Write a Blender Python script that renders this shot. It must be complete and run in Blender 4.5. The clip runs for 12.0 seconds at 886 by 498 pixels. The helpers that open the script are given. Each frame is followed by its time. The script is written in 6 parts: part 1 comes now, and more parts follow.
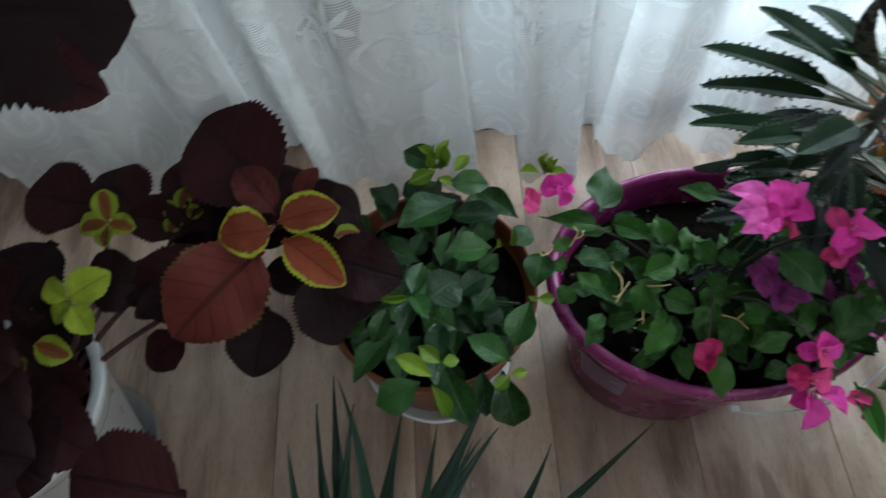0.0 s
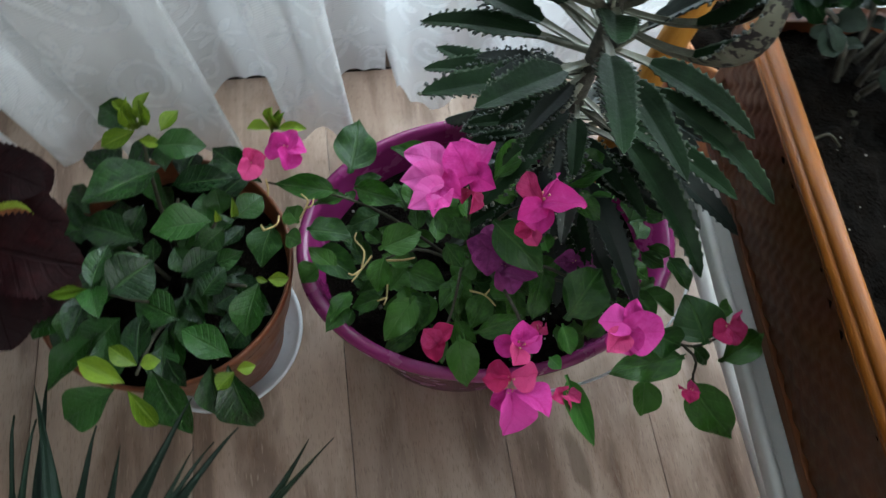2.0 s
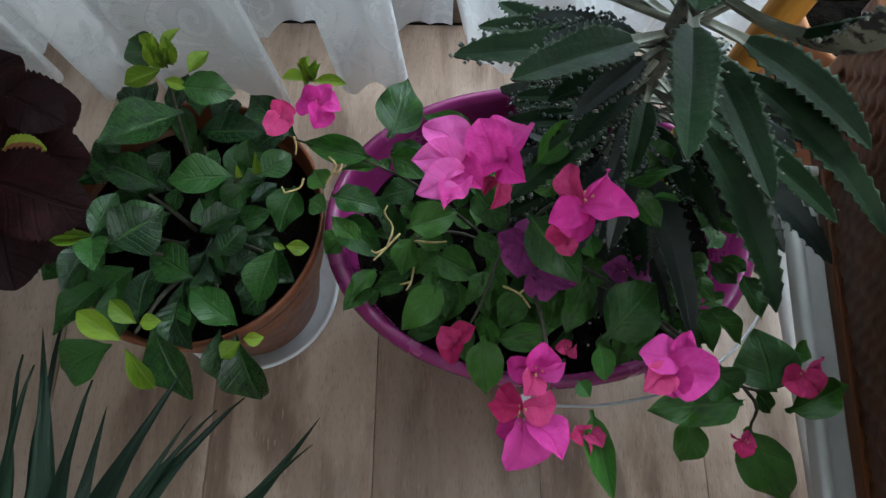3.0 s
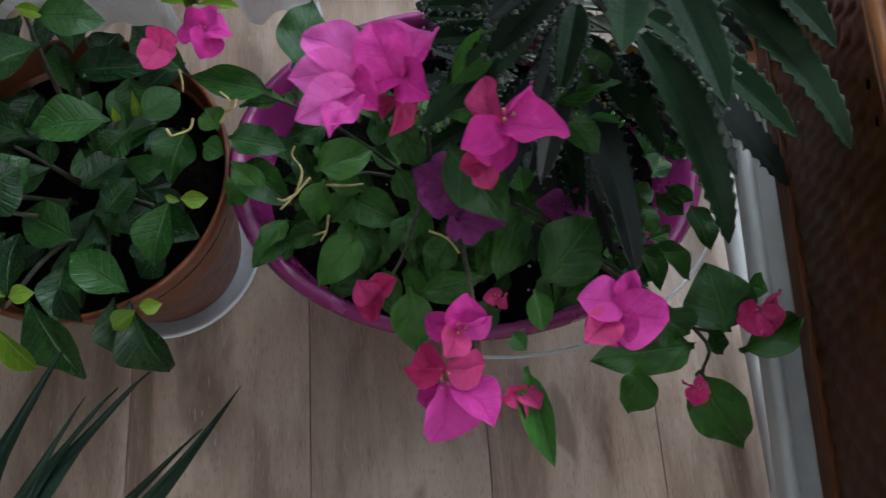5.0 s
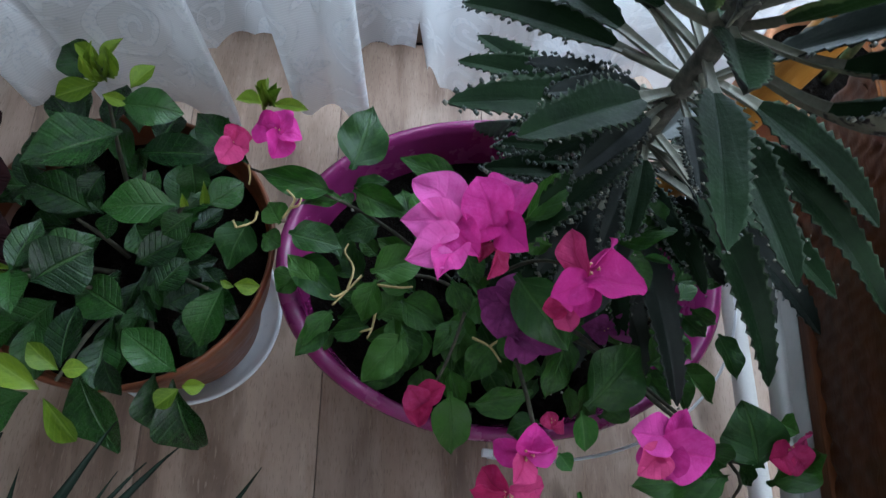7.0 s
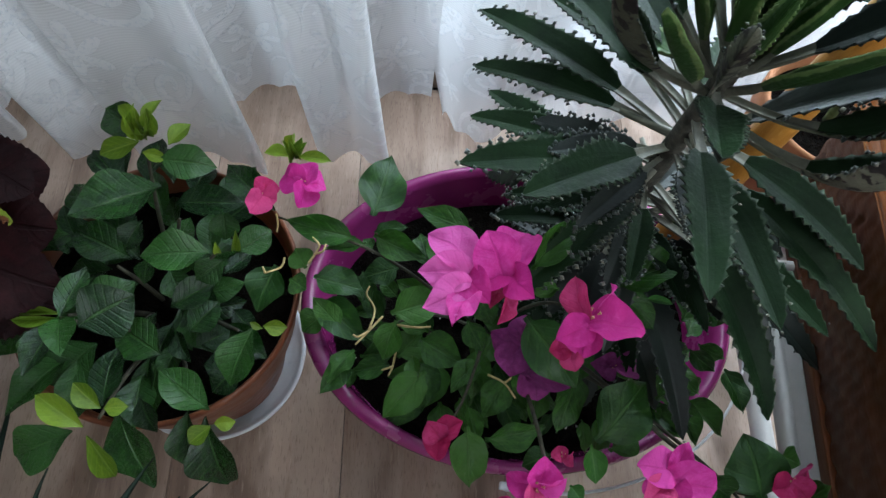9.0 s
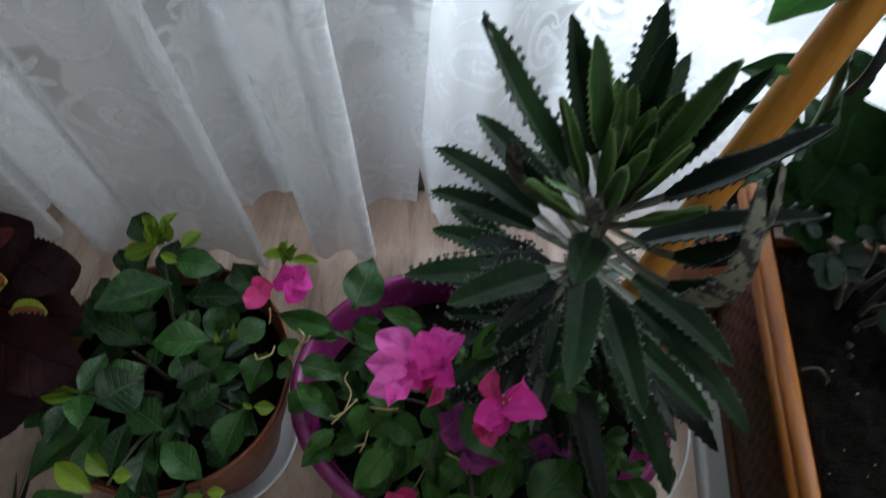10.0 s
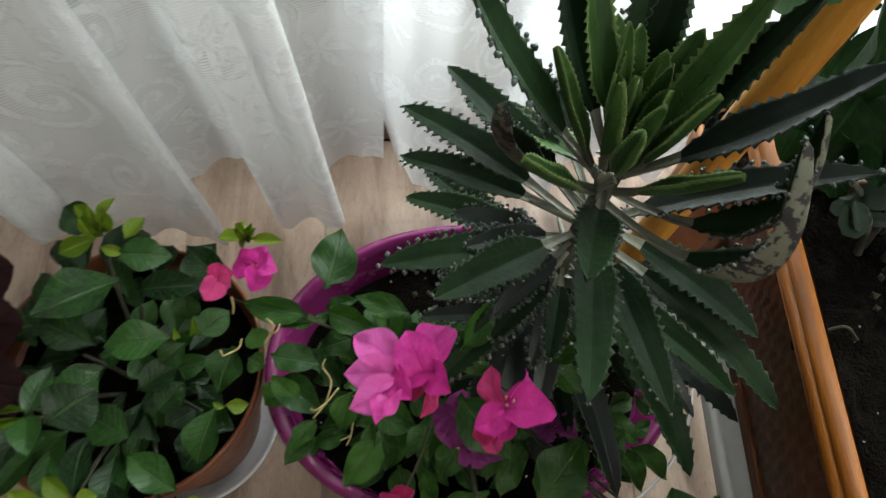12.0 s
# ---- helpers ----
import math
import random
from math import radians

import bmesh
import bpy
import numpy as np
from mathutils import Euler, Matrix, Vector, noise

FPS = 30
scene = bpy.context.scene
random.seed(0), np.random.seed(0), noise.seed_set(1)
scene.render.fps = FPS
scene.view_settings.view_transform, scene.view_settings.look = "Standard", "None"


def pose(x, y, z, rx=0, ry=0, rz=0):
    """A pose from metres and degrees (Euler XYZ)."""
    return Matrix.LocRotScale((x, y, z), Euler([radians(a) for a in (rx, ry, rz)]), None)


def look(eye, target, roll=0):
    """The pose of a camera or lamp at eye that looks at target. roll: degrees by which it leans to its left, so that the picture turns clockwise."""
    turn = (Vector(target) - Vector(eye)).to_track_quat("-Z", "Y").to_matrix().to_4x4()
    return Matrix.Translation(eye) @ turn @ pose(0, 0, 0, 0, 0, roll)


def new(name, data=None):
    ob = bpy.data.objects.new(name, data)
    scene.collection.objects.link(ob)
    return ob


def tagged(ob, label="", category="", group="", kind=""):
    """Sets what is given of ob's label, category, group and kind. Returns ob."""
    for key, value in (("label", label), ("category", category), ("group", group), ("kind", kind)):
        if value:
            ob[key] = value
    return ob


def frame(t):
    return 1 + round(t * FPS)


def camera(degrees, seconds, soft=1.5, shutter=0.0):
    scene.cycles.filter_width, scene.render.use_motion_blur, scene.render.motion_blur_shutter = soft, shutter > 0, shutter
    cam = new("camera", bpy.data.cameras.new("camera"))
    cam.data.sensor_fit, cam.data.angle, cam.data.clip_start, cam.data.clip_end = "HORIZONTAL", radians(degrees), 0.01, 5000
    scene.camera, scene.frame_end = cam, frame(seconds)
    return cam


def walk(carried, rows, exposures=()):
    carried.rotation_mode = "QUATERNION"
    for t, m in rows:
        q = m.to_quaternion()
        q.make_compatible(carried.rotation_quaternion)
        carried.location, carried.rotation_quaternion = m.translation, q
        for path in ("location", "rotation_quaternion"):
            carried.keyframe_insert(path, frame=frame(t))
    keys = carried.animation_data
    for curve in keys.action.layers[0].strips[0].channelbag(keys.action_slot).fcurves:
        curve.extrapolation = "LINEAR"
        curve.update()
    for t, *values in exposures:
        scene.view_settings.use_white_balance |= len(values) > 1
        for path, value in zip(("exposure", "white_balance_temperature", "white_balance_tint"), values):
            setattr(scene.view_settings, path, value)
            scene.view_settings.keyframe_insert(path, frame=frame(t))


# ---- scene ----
cam = camera(66.4, 12.0, soft=1.4, shutter=0.4)
PATH = [
    (0, (-0.112, -0.135, 0.947), (-0.09, 0.829, -0.805), -1.9),
    (0.5, (-0.063, -0.14, 0.944), (0.119, 0.874, -0.77), 0.5),
    (1, (-0.031, -0.116, 0.913), (0.277, 0.756, -0.86), 3.4),
    (1.5, (0.003, -0.099, 0.896), (0.355, 0.718, -0.894), 6.5),
    (2, (0.071, -0.083, 0.873), (0.312, 0.714, -0.946), 9.7),
    (2.5, (0.099, -0.067, 0.851), (0.115, 0.663, -1.011), 1.8),
    (2.7, (0.112, -0.058, 0.838), (0.119, 0.661, -1.028), 1.2),
    (4.3, (0.089, 0.001, 0.777), (0.231, 0.595, -1.127), 11.4),
    (4.5, (0.1, -0.008, 0.772), (0.261, 0.561, -1.139), 13.1),
    (5, (0.132, -0.028, 0.767), (0.287, 0.531, -1.147), 12.3),
    (5.5, (0.159, -0.026, 0.772), (0.333, 0.556, -1.133), 12.3),
    (6, (0.141, -0.01, 0.778), (0.345, 0.595, -1.117), 15.0),
    (6.5, (0.104, -0.01, 0.788), (0.299, 0.644, -1.092), 16.4),
    (7, (0.085, -0.006, 0.796), (0.299, 0.726, -1.053), 17.9),
    (7.5, (0.081, -0.003, 0.798), (0.305, 0.754, -1.039), 19.4),
    (7.7, (0.078, -0.003, 0.803), (0.289, 0.776, -1.027), 18.3),
    (9.5, (0.094, -0.02, 0.856), (0.228, 0.834, -0.947), 9.8),
    (10, (0.12, -0.036, 0.911), (0.211, 0.993, -0.801), 7.7),
    (10.5, (0.139, -0.046, 0.95), (0.243, 1.082, -0.699), 4.5),
    (11, (0.132, -0.046, 0.945), (0.199, 1.036, -0.736), 3.5),
    (11.5, (0.124, -0.04, 0.914), (0.175, 0.942, -0.828), 3.8),
    (12, (0.117, 0.015, 0.872), (0.298, 0.878, -0.923), 9.1),
]
EXPOSURES = [(0.0, -0.5, 5900, 2), (0.5, -0.5, 5950, 2), (1.0, -0.18, 6200, 6), (1.5, -0.2, 6150, 6), (2.5, -0.27, 5950, 4), (4.5, -0.50, 5900, 8), (7.5, -0.36, 5500, 9), (9.5, -0.25, 5950, 8), (10.0, -1.0, 6050, 10), (10.5, -1.38, 6250, 11), (11.0, -1.05, 6450, 10), (11.5, -0.38, 6700, 8), (12.0, -0.38, 6850, 6)]
walk(cam, [(t, look(eye, target, roll)) for t, eye, target, roll in PATH], EXPOSURES)

# world and daylight
world = bpy.data.worlds.new("world")
scene.world = world
world.use_nodes = True
wn = world.node_tree
sky = wn.nodes.new("ShaderNodeTexSky")
sky.sky_type, sky.sun_disc = "NISHITA", False
sky.sun_elevation, sky.sun_rotation = radians(35), radians(200)
wn.links.new(sky.outputs["Color"], wn.nodes["Background"].inputs["Color"])
wn.nodes["Background"].inputs["Strength"].default_value = 0.10


def lamp(name, place, target, size, power, colour):
    data = bpy.data.lights.new(name, "AREA")
    data.shape, data.size, data.size_y, data.energy, data.color = "RECTANGLE", size[0], size[1], power, colour
    ob = new(name, data)
    ob.matrix_world = look(place, target)
    return ob


# daylight by the glazed door behind the curtain; the room lamp is added front light
SKYLIGHT = (0.84, 0.94, 1.0)
lamp("door_daylight", (0.85, 0.72, 1.27), (0.85, -1, 1.27), (1.20, 1.60), 128.0, SKYLIGHT)
lamp("window_daylight", (-0.5, 0.72, 1.60), (-0.5, -1, 1.60), (1.30, 1.15), 17.0, SKYLIGHT)
# added fill from the room side, set in a window that is out of view
lamp("room_fill_light", (1.45, -1.58, 1.8), (1.1, 0.0, 1.25), (1.3, 1.1), 30.0, (0.97, 0.97, 0.93))

# ---------------------------------------------------------------- materials


def nodes_of(name):
    m = bpy.data.materials.new(name)
    m.use_nodes = True
    t = m.node_tree
    return m, t, t.nodes["Principled BSDF"]


def add(t, kind, **values):
    n = t.nodes.new("ShaderNode" + kind)
    for key, value in values.items():
        n.inputs[key.replace("_", " ")].default_value = value
    return n


def maths(t, op, a, b=None, c=None):
    n = t.nodes.new("ShaderNodeMath")
    n.operation = op
    for i, v in enumerate((a, b, c)):
        if v is None:
            continue
        if isinstance(v, (int, float)):
            n.inputs[i].default_value = v
        else:
            t.links.new(v, n.inputs[i])
    return n.outputs[0]


def mixed(t, factor, a, b, how="MIX"):
    n = t.nodes.new("ShaderNodeMix")
    n.data_type, n.blend_type = "RGBA", how
    for i, v in ((0, factor), (6, a), (7, b)):
        if isinstance(v, (int, float)):
            n.inputs[i].default_value = v
        elif isinstance(v, tuple):
            n.inputs[i].default_value = (*v, 1)
        else:
            t.links.new(v, n.inputs[i])
    return n.outputs[2]


def ramp(t, value, lo, hi, a=0.0, b=1.0):
    n = t.nodes.new("ShaderNodeMapRange")
    n.interpolation_type = "SMOOTHSTEP"
    t.links.new(value, n.inputs[0])
    for i, v in enumerate((lo, hi, a, b), 1):
        n.inputs[i].default_value = v
    return n.outputs[0]


def coords(t, scale=(1, 1, 1), which="Object", turn=(0, 0, 0)):
    c, m = t.nodes.new("ShaderNodeTexCoord"), t.nodes.new("ShaderNodeMapping")
    m.inputs["Scale"].default_value = scale
    m.inputs["Rotation"].default_value = turn
    t.links.new(c.outputs[which], m.inputs["Vector"])
    return m.outputs[0]


def noisy(t, vector, scale, detail=4.0, rough=0.6, distort=0.0):
    n = add(t, "TexNoise", Scale=scale, Detail=detail, Roughness=rough, Distortion=distort)
    t.links.new(vector, n.inputs["Vector"])
    return n.outputs["Fac"]


def bumped(t, bsdf, height, strength=0.3, distance=0.002):
    n = add(t, "Bump", Strength=strength, Distance=distance)
    t.links.new(height, n.inputs["Height"])
    t.links.new(n.outputs[0], bsdf.inputs["Normal"])


def random_of(t):
    return t.nodes.new("ShaderNodeObjectInfo").outputs["Random"]


def plain(name, a, b, rough=0.5, scale=60.0, bump=0.1, metal=0.0, fine=400.0, spec=0.5):
    """Two tones by a broad and a fine noise, with a little relief."""
    m, t, p = nodes_of(name)
    v = coords(t)
    broad, small = noisy(t, v, scale), noisy(t, v, fine)
    t.links.new(mixed(t, ramp(t, maths(t, "ADD", maths(t, "MULTIPLY", broad, 0.7), maths(t, "MULTIPLY", small, 0.3)), 0.35, 0.65), a, b), p.inputs["Base Color"])
    t.links.new(ramp(t, small, 0.2, 0.8, max(rough - 0.1, 0.02), min(rough + 0.1, 1)), p.inputs["Roughness"])
    p.inputs["Metallic"].default_value = metal
    p.inputs["Specular IOR Level"].default_value = spec
    bumped(t, p, small, bump, 0.001)
    return m


def see_through(t, p, amount, colour):
    """Lets some light through a leaf or a petal."""
    tr, mx = t.nodes.new("ShaderNodeBsdfTranslucent"), t.nodes.new("ShaderNodeMixShader")
    t.links.new(colour, tr.inputs["Color"])
    mx.inputs[0].default_value = amount
    t.links.new(p.outputs[0], mx.inputs[1])
    t.links.new(tr.outputs[0], mx.inputs[2])
    t.links.new(mx.outputs[0], t.nodes["Material Output"].inputs["Surface"])


def leaf_material(name, dark, light, vein, rough=0.4, veins=7.0, margin=None, margin_at=0.72, through_light=0.18, blotch=0.0, relief=0.35, spec=0.4, show=0.55, grain=1.0):
    """A leaf: U runs across (0.5 at the midrib), V from the stalk to the tip."""
    m, t, p = nodes_of(name)
    uv = t.nodes.new("ShaderNodeUVMap")
    sep = t.nodes.new("ShaderNodeSeparateXYZ")
    t.links.new(uv.outputs[0], sep.inputs[0])
    across = maths(t, "MULTIPLY", maths(t, "ABSOLUTE", maths(t, "SUBTRACT", sep.outputs[0], 0.5)), 2.0)
    along = sep.outputs[1]
    v = coords(t, (grain, grain, grain))
    cloud, rnd = noisy(t, v, 5.0, 5, 0.65), random_of(t)
    fine = noisy(t, v, 60.0, 3)
    tone = ramp(t, maths(t, "ADD", cloud, maths(t, "MULTIPLY", maths(t, "SUBTRACT", rnd, 0.5), 0.5)), 0.25, 0.75)
    colour = mixed(t, tone, dark, light)
    rib = ramp(t, across, 0.03, 0.09, 1.0, 0.0)
    side = maths(t, "SINE", maths(t, "MULTIPLY", maths(t, "SUBTRACT", maths(t, "MULTIPLY", along, veins), maths(t, "MULTIPLY", across, 1.6)), 6.283))
    side_line = ramp(t, side, 0.55, 1.0)
    lines = maths(t, "MAXIMUM", rib, maths(t, "MULTIPLY", side_line, 0.30))
    colour = mixed(t, maths(t, "MULTIPLY", lines, show), colour, vein)
    if blotch:
        spots = noisy(t, coords(t), 150.0, 2)
        colour = mixed(t, maths(t, "MULTIPLY", ramp(t, spots, 0.50, 0.56), blotch), colour, (0.018, 0.014, 0.016))
    if margin:
        edge = maths(t, "ADD", maths(t, "MAXIMUM", across, ramp(t, along, 0.80, 1.04)), maths(t, "MULTIPLY", maths(t, "SUBTRACT", noisy(t, v, 14.0, 3), 0.5), 0.35))
        colour = mixed(t, ramp(t, edge, margin_at - 0.05, margin_at + 0.05), colour, margin)
    t.links.new(colour, p.inputs["Base Color"])
    t.links.new(ramp(t, fine, 0.3, 0.7, rough - 0.08, rough + 0.10), p.inputs["Roughness"])
    p.inputs["Specular IOR Level"].default_value = spec
    height = maths(t, "SUBTRACT", maths(t, "MULTIPLY", cloud, 0.8), maths(t, "MULTIPLY", lines, 1.2 * show))
    bumped(t, p, height, relief, 0.0015)
    see_through(t, p, through_light, colour)
    return m


GARD = leaf_material("gardenia_leaf", (0.0055, 0.0240, 0.0048), (0.0260, 0.0850, 0.0130), (0.055, 0.125, 0.030), 0.25, 8, relief=1.0, spec=0.42, show=0.5)
GARD_NEW = leaf_material("gardenia_young_leaf", (0.095, 0.165, 0.011), (0.185, 0.275, 0.019), (0.23, 0.32, 0.05), 0.4, 6, through_light=0.22, spec=0.3)
BOUG = leaf_material("bougainvillea_leaf", (0.0115, 0.0470, 0.0050), (0.0410, 0.1180, 0.0125), (0.065, 0.140, 0.028), 0.40, 5, relief=0.9, show=0.35, spec=0.32, through_light=0.22)
BOUG_NEW = leaf_material("bougainvillea_young_leaf", (0.0296, 0.1110, 0.0148), (0.0518, 0.1628, 0.0222), (0.0888, 0.2072, 0.0444), 0.45, 5, through_light=0.3)
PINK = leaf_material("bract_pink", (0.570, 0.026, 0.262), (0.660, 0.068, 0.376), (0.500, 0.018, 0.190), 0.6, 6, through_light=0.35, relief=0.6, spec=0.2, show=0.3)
PALE = leaf_material("bract_pale_pink", (0.6488, 0.0554, 0.3323), (0.7121, 0.1345, 0.4589), (0.5697, 0.0316, 0.2374), 0.6, 6, through_light=0.35, relief=0.6, spec=0.2, show=0.3)
RED = leaf_material("bract_red", (0.440, 0.0180, 0.110), (0.560, 0.054, 0.195), (0.345, 0.0110, 0.066), 0.6, 6, through_light=0.35, relief=0.8, spec=0.2, show=0.3)
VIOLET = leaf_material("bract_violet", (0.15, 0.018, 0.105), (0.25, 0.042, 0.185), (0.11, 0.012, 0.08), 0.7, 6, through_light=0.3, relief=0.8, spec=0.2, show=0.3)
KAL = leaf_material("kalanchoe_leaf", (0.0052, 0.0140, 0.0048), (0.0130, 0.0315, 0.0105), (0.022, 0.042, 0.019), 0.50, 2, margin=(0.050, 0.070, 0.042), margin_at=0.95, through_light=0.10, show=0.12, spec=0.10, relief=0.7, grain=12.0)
KAL_UNDER = leaf_material("kalanchoe_green_underside", (0.0165, 0.0270, 0.0165), (0.0338, 0.0465, 0.0300), (0.0375, 0.0525, 0.0338), 0.5, 2, blotch=0.6, through_light=0.04, show=0.12, spec=0.2, grain=12.0)
KAL_NEW = leaf_material("kalanchoe_young_leaf", (0.020, 0.058, 0.011), (0.052, 0.120, 0.026), (0.09, 0.16, 0.05), 0.45, 2, margin=(0.125, 0.185, 0.062), margin_at=0.84, through_light=0.15, show=0.25, spec=0.3, relief=0.6, grain=12.0)
# blackened copy of the leaf green: shade inside the crown put into colour
KAL_SHADED = leaf_material("kalanchoe_shaded_leaf", (0.0052, 0.0096, 0.0067), (0.0096, 0.0163, 0.0111), (0.0148, 0.0222, 0.0178), 0.45, 2, through_light=0.03, show=0.12, grain=12.0)
KAL_BELOW = leaf_material("kalanchoe_underside", (0.080, 0.085, 0.058), (0.135, 0.135, 0.098), (0.14, 0.14, 0.11), 0.5, 2, blotch=0.95, through_light=0.04, show=0.12, spec=0.2, grain=12.0)
COL_DARK = leaf_material("coleus_maroon", (0.0086, 0.0019, 0.0026), (0.0258, 0.0047, 0.0056), (0.0069, 0.0017, 0.0022), 0.6, 7, through_light=0.10, relief=0.7, spec=0.12)
COL_RED = leaf_material("coleus_red", (0.030, 0.0060, 0.0062), (0.082, 0.0150, 0.0120), (0.020, 0.0045, 0.0045), 0.6, 7, margin=(0.07, 0.050, 0.010), margin_at=0.98, through_light=0.12, relief=0.9, spec=0.12)
COL_MARGIN = leaf_material("coleus_red_with_yellow_margin", (0.1075, 0.0206, 0.0086), (0.1720, 0.0361, 0.0155), (0.0817, 0.0129, 0.0069), 0.6, 6, margin=(0.2064, 0.2322, 0.0120), margin_at=0.80, through_light=0.15, relief=0.7, spec=0.12)
COL_GREEN = leaf_material("coleus_green_with_red_heart", (0.10, 0.035, 0.012), (0.15, 0.05, 0.014), (0.08, 0.02, 0.012), 0.6, 5, margin=(0.15, 0.19, 0.014), margin_at=0.45, through_light=0.15, relief=0.6, spec=0.12)
COL_YELLOW = leaf_material("coleus_yellow_green", (0.15, 0.19, 0.014), (0.23, 0.28, 0.022), (0.11, 0.13, 0.012), 0.6, 6, through_light=0.2, relief=0.6, spec=0.12)
YUCCA = leaf_material("yucca_blade", (0.0030, 0.0104, 0.0052), (0.0089, 0.0252, 0.0118), (0.0178, 0.0340, 0.0192), 0.5, 0.5, through_light=0.04, relief=0.15, spec=0.22)
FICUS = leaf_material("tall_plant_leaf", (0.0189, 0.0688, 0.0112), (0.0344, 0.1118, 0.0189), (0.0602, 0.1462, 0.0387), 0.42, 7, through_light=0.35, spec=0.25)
# the low leaves' shade is put into this darker copy of the leaf green
FICUS_SHADED = leaf_material("tall_plant_shaded_leaf", (0.0037, 0.0133, 0.0030), (0.0089, 0.0252, 0.0052), (0.0148, 0.0370, 0.0104), 0.5, 7, through_light=0.12, spec=0.04)
JADE = leaf_material("jade_leaf", (0.009, 0.016, 0.010), (0.020, 0.030, 0.020), (0.02, 0.03, 0.02), 0.6, 2, through_light=0.02, relief=0.1, spec=0.10)

BARK = plain("brown_bark", (0.020, 0.020, 0.010), (0.050, 0.044, 0.024), 0.85, 120, 0.6)
GREEN_STEM = plain("green_stem", (0.05, 0.10, 0.03), (0.10, 0.16, 0.06), 0.6, 120, 0.3)
GREY_STEM = plain("grey_green_stem", (0.115, 0.118, 0.085), (0.20, 0.20, 0.15), 0.6, 90, 0.3)
TRUNK = plain("scarred_grey_brown_stem", (0.035, 0.034, 0.026), (0.10, 0.094, 0.072), 0.75, 160, 0.7)
TWIG = plain("straw_twig", (0.34, 0.24, 0.09), (0.50, 0.38, 0.17), 0.8, 150, 0.3)
MAROON_STEM = plain("maroon_stem", (0.05, 0.015, 0.018), (0.10, 0.03, 0.03), 0.6, 90, 0.2)
STAMEN = plain("yellowish_floret", (0.50, 0.20, 0.14), (0.62, 0.42, 0.22), 0.6, 300, 0.1)
PLANTLET = plain("plantlet", (0.016, 0.024, 0.020), (0.055, 0.066, 0.055), 0.5, 300, 0.2)
TOOTH = plain("cream_tooth", (0.12, 0.12, 0.09), (0.20, 0.19, 0.15), 0.5, 300, 0.1)
PURPLE = plain("magenta_plastic", (0.185, 0.014, 0.098), (0.245, 0.026, 0.140), 0.24, 8, 0.02, fine=24.0)
CLAY = plain("brown_plastic_pot", (0.145, 0.042, 0.0150), (0.205, 0.062, 0.0230), 0.42, 25, 0.08, fine=60.0)
TERRA = plain("terracotta", (0.36, 0.15, 0.06), (0.46, 0.20, 0.09), 0.75, 40, 0.25)
WHITE = plain("white_plastic", (0.66, 0.67, 0.70), (0.74, 0.75, 0.77), 0.35, 12, 0.04, fine=60.0)
WHITE_WOOD = plain("white_painted_wood", (0.44, 0.43, 0.41), (0.54, 0.53, 0.51), 0.5, 9, 0.15)
GREY = plain("grey_plastic", (0.16, 0.16, 0.165), (0.21, 0.21, 0.215), 0.45, 40, 0.1)
BLACK = plain("black_plastic", (0.008, 0.008, 0.009), (0.016, 0.016, 0.017), 0.45, 40, 0.1)
STEEL = plain("wire", (0.50, 0.51, 0.53), (0.60, 0.61, 0.62), 0.35, 20, 0.0)
CREAM = plain("cream_plastic", (0.40, 0.387, 0.362), (0.48, 0.467, 0.44), 0.4, 14, 0.06, fine=60.0)
PERLITE = plain("perlite", (0.55, 0.52, 0.47), (0.72, 0.70, 0.66), 0.9, 300, 0.3)
PLASTER = plain("wall_paint", (0.36, 0.34, 0.32), (0.41, 0.39, 0.365), 0.9, 3, 0.15)
CEILING_PAINT = plain("ceiling_paint", (0.62, 0.62, 0.61), (0.68, 0.68, 0.67), 0.9, 3, 0.1)
LABEL_PAPER = plain("label_paper", (0.26, 0.17, 0.25), (0.34, 0.24, 0.33), 0.5, 30, 0.05)
LABEL_INK = plain("label_ink", (0.10, 0.05, 0.10), (0.14, 0.08, 0.14), 0.5, 30, 0.05)


def soil_material():
    m, t, p = nodes_of("potting_soil")
    v = coords(t)
    a, b = noisy(t, v, 70, 6, 0.7), noisy(t, v, 420, 3)
    c = mixed(t, ramp(t, a, 0.35, 0.7), (0.003, 0.0025, 0.002), (0.0085, 0.0062, 0.0046))
    c = mixed(t, ramp(t, b, 0.66, 0.74), c, (0.032, 0.024, 0.017))
    t.links.new(c, p.inputs["Base Color"])
    p.inputs["Roughness"].default_value = 0.95
    p.inputs["Specular IOR Level"].default_value = 0.04
    bumped(t, p, maths(t, "ADD", a, b), 0.9, 0.006)
    return m


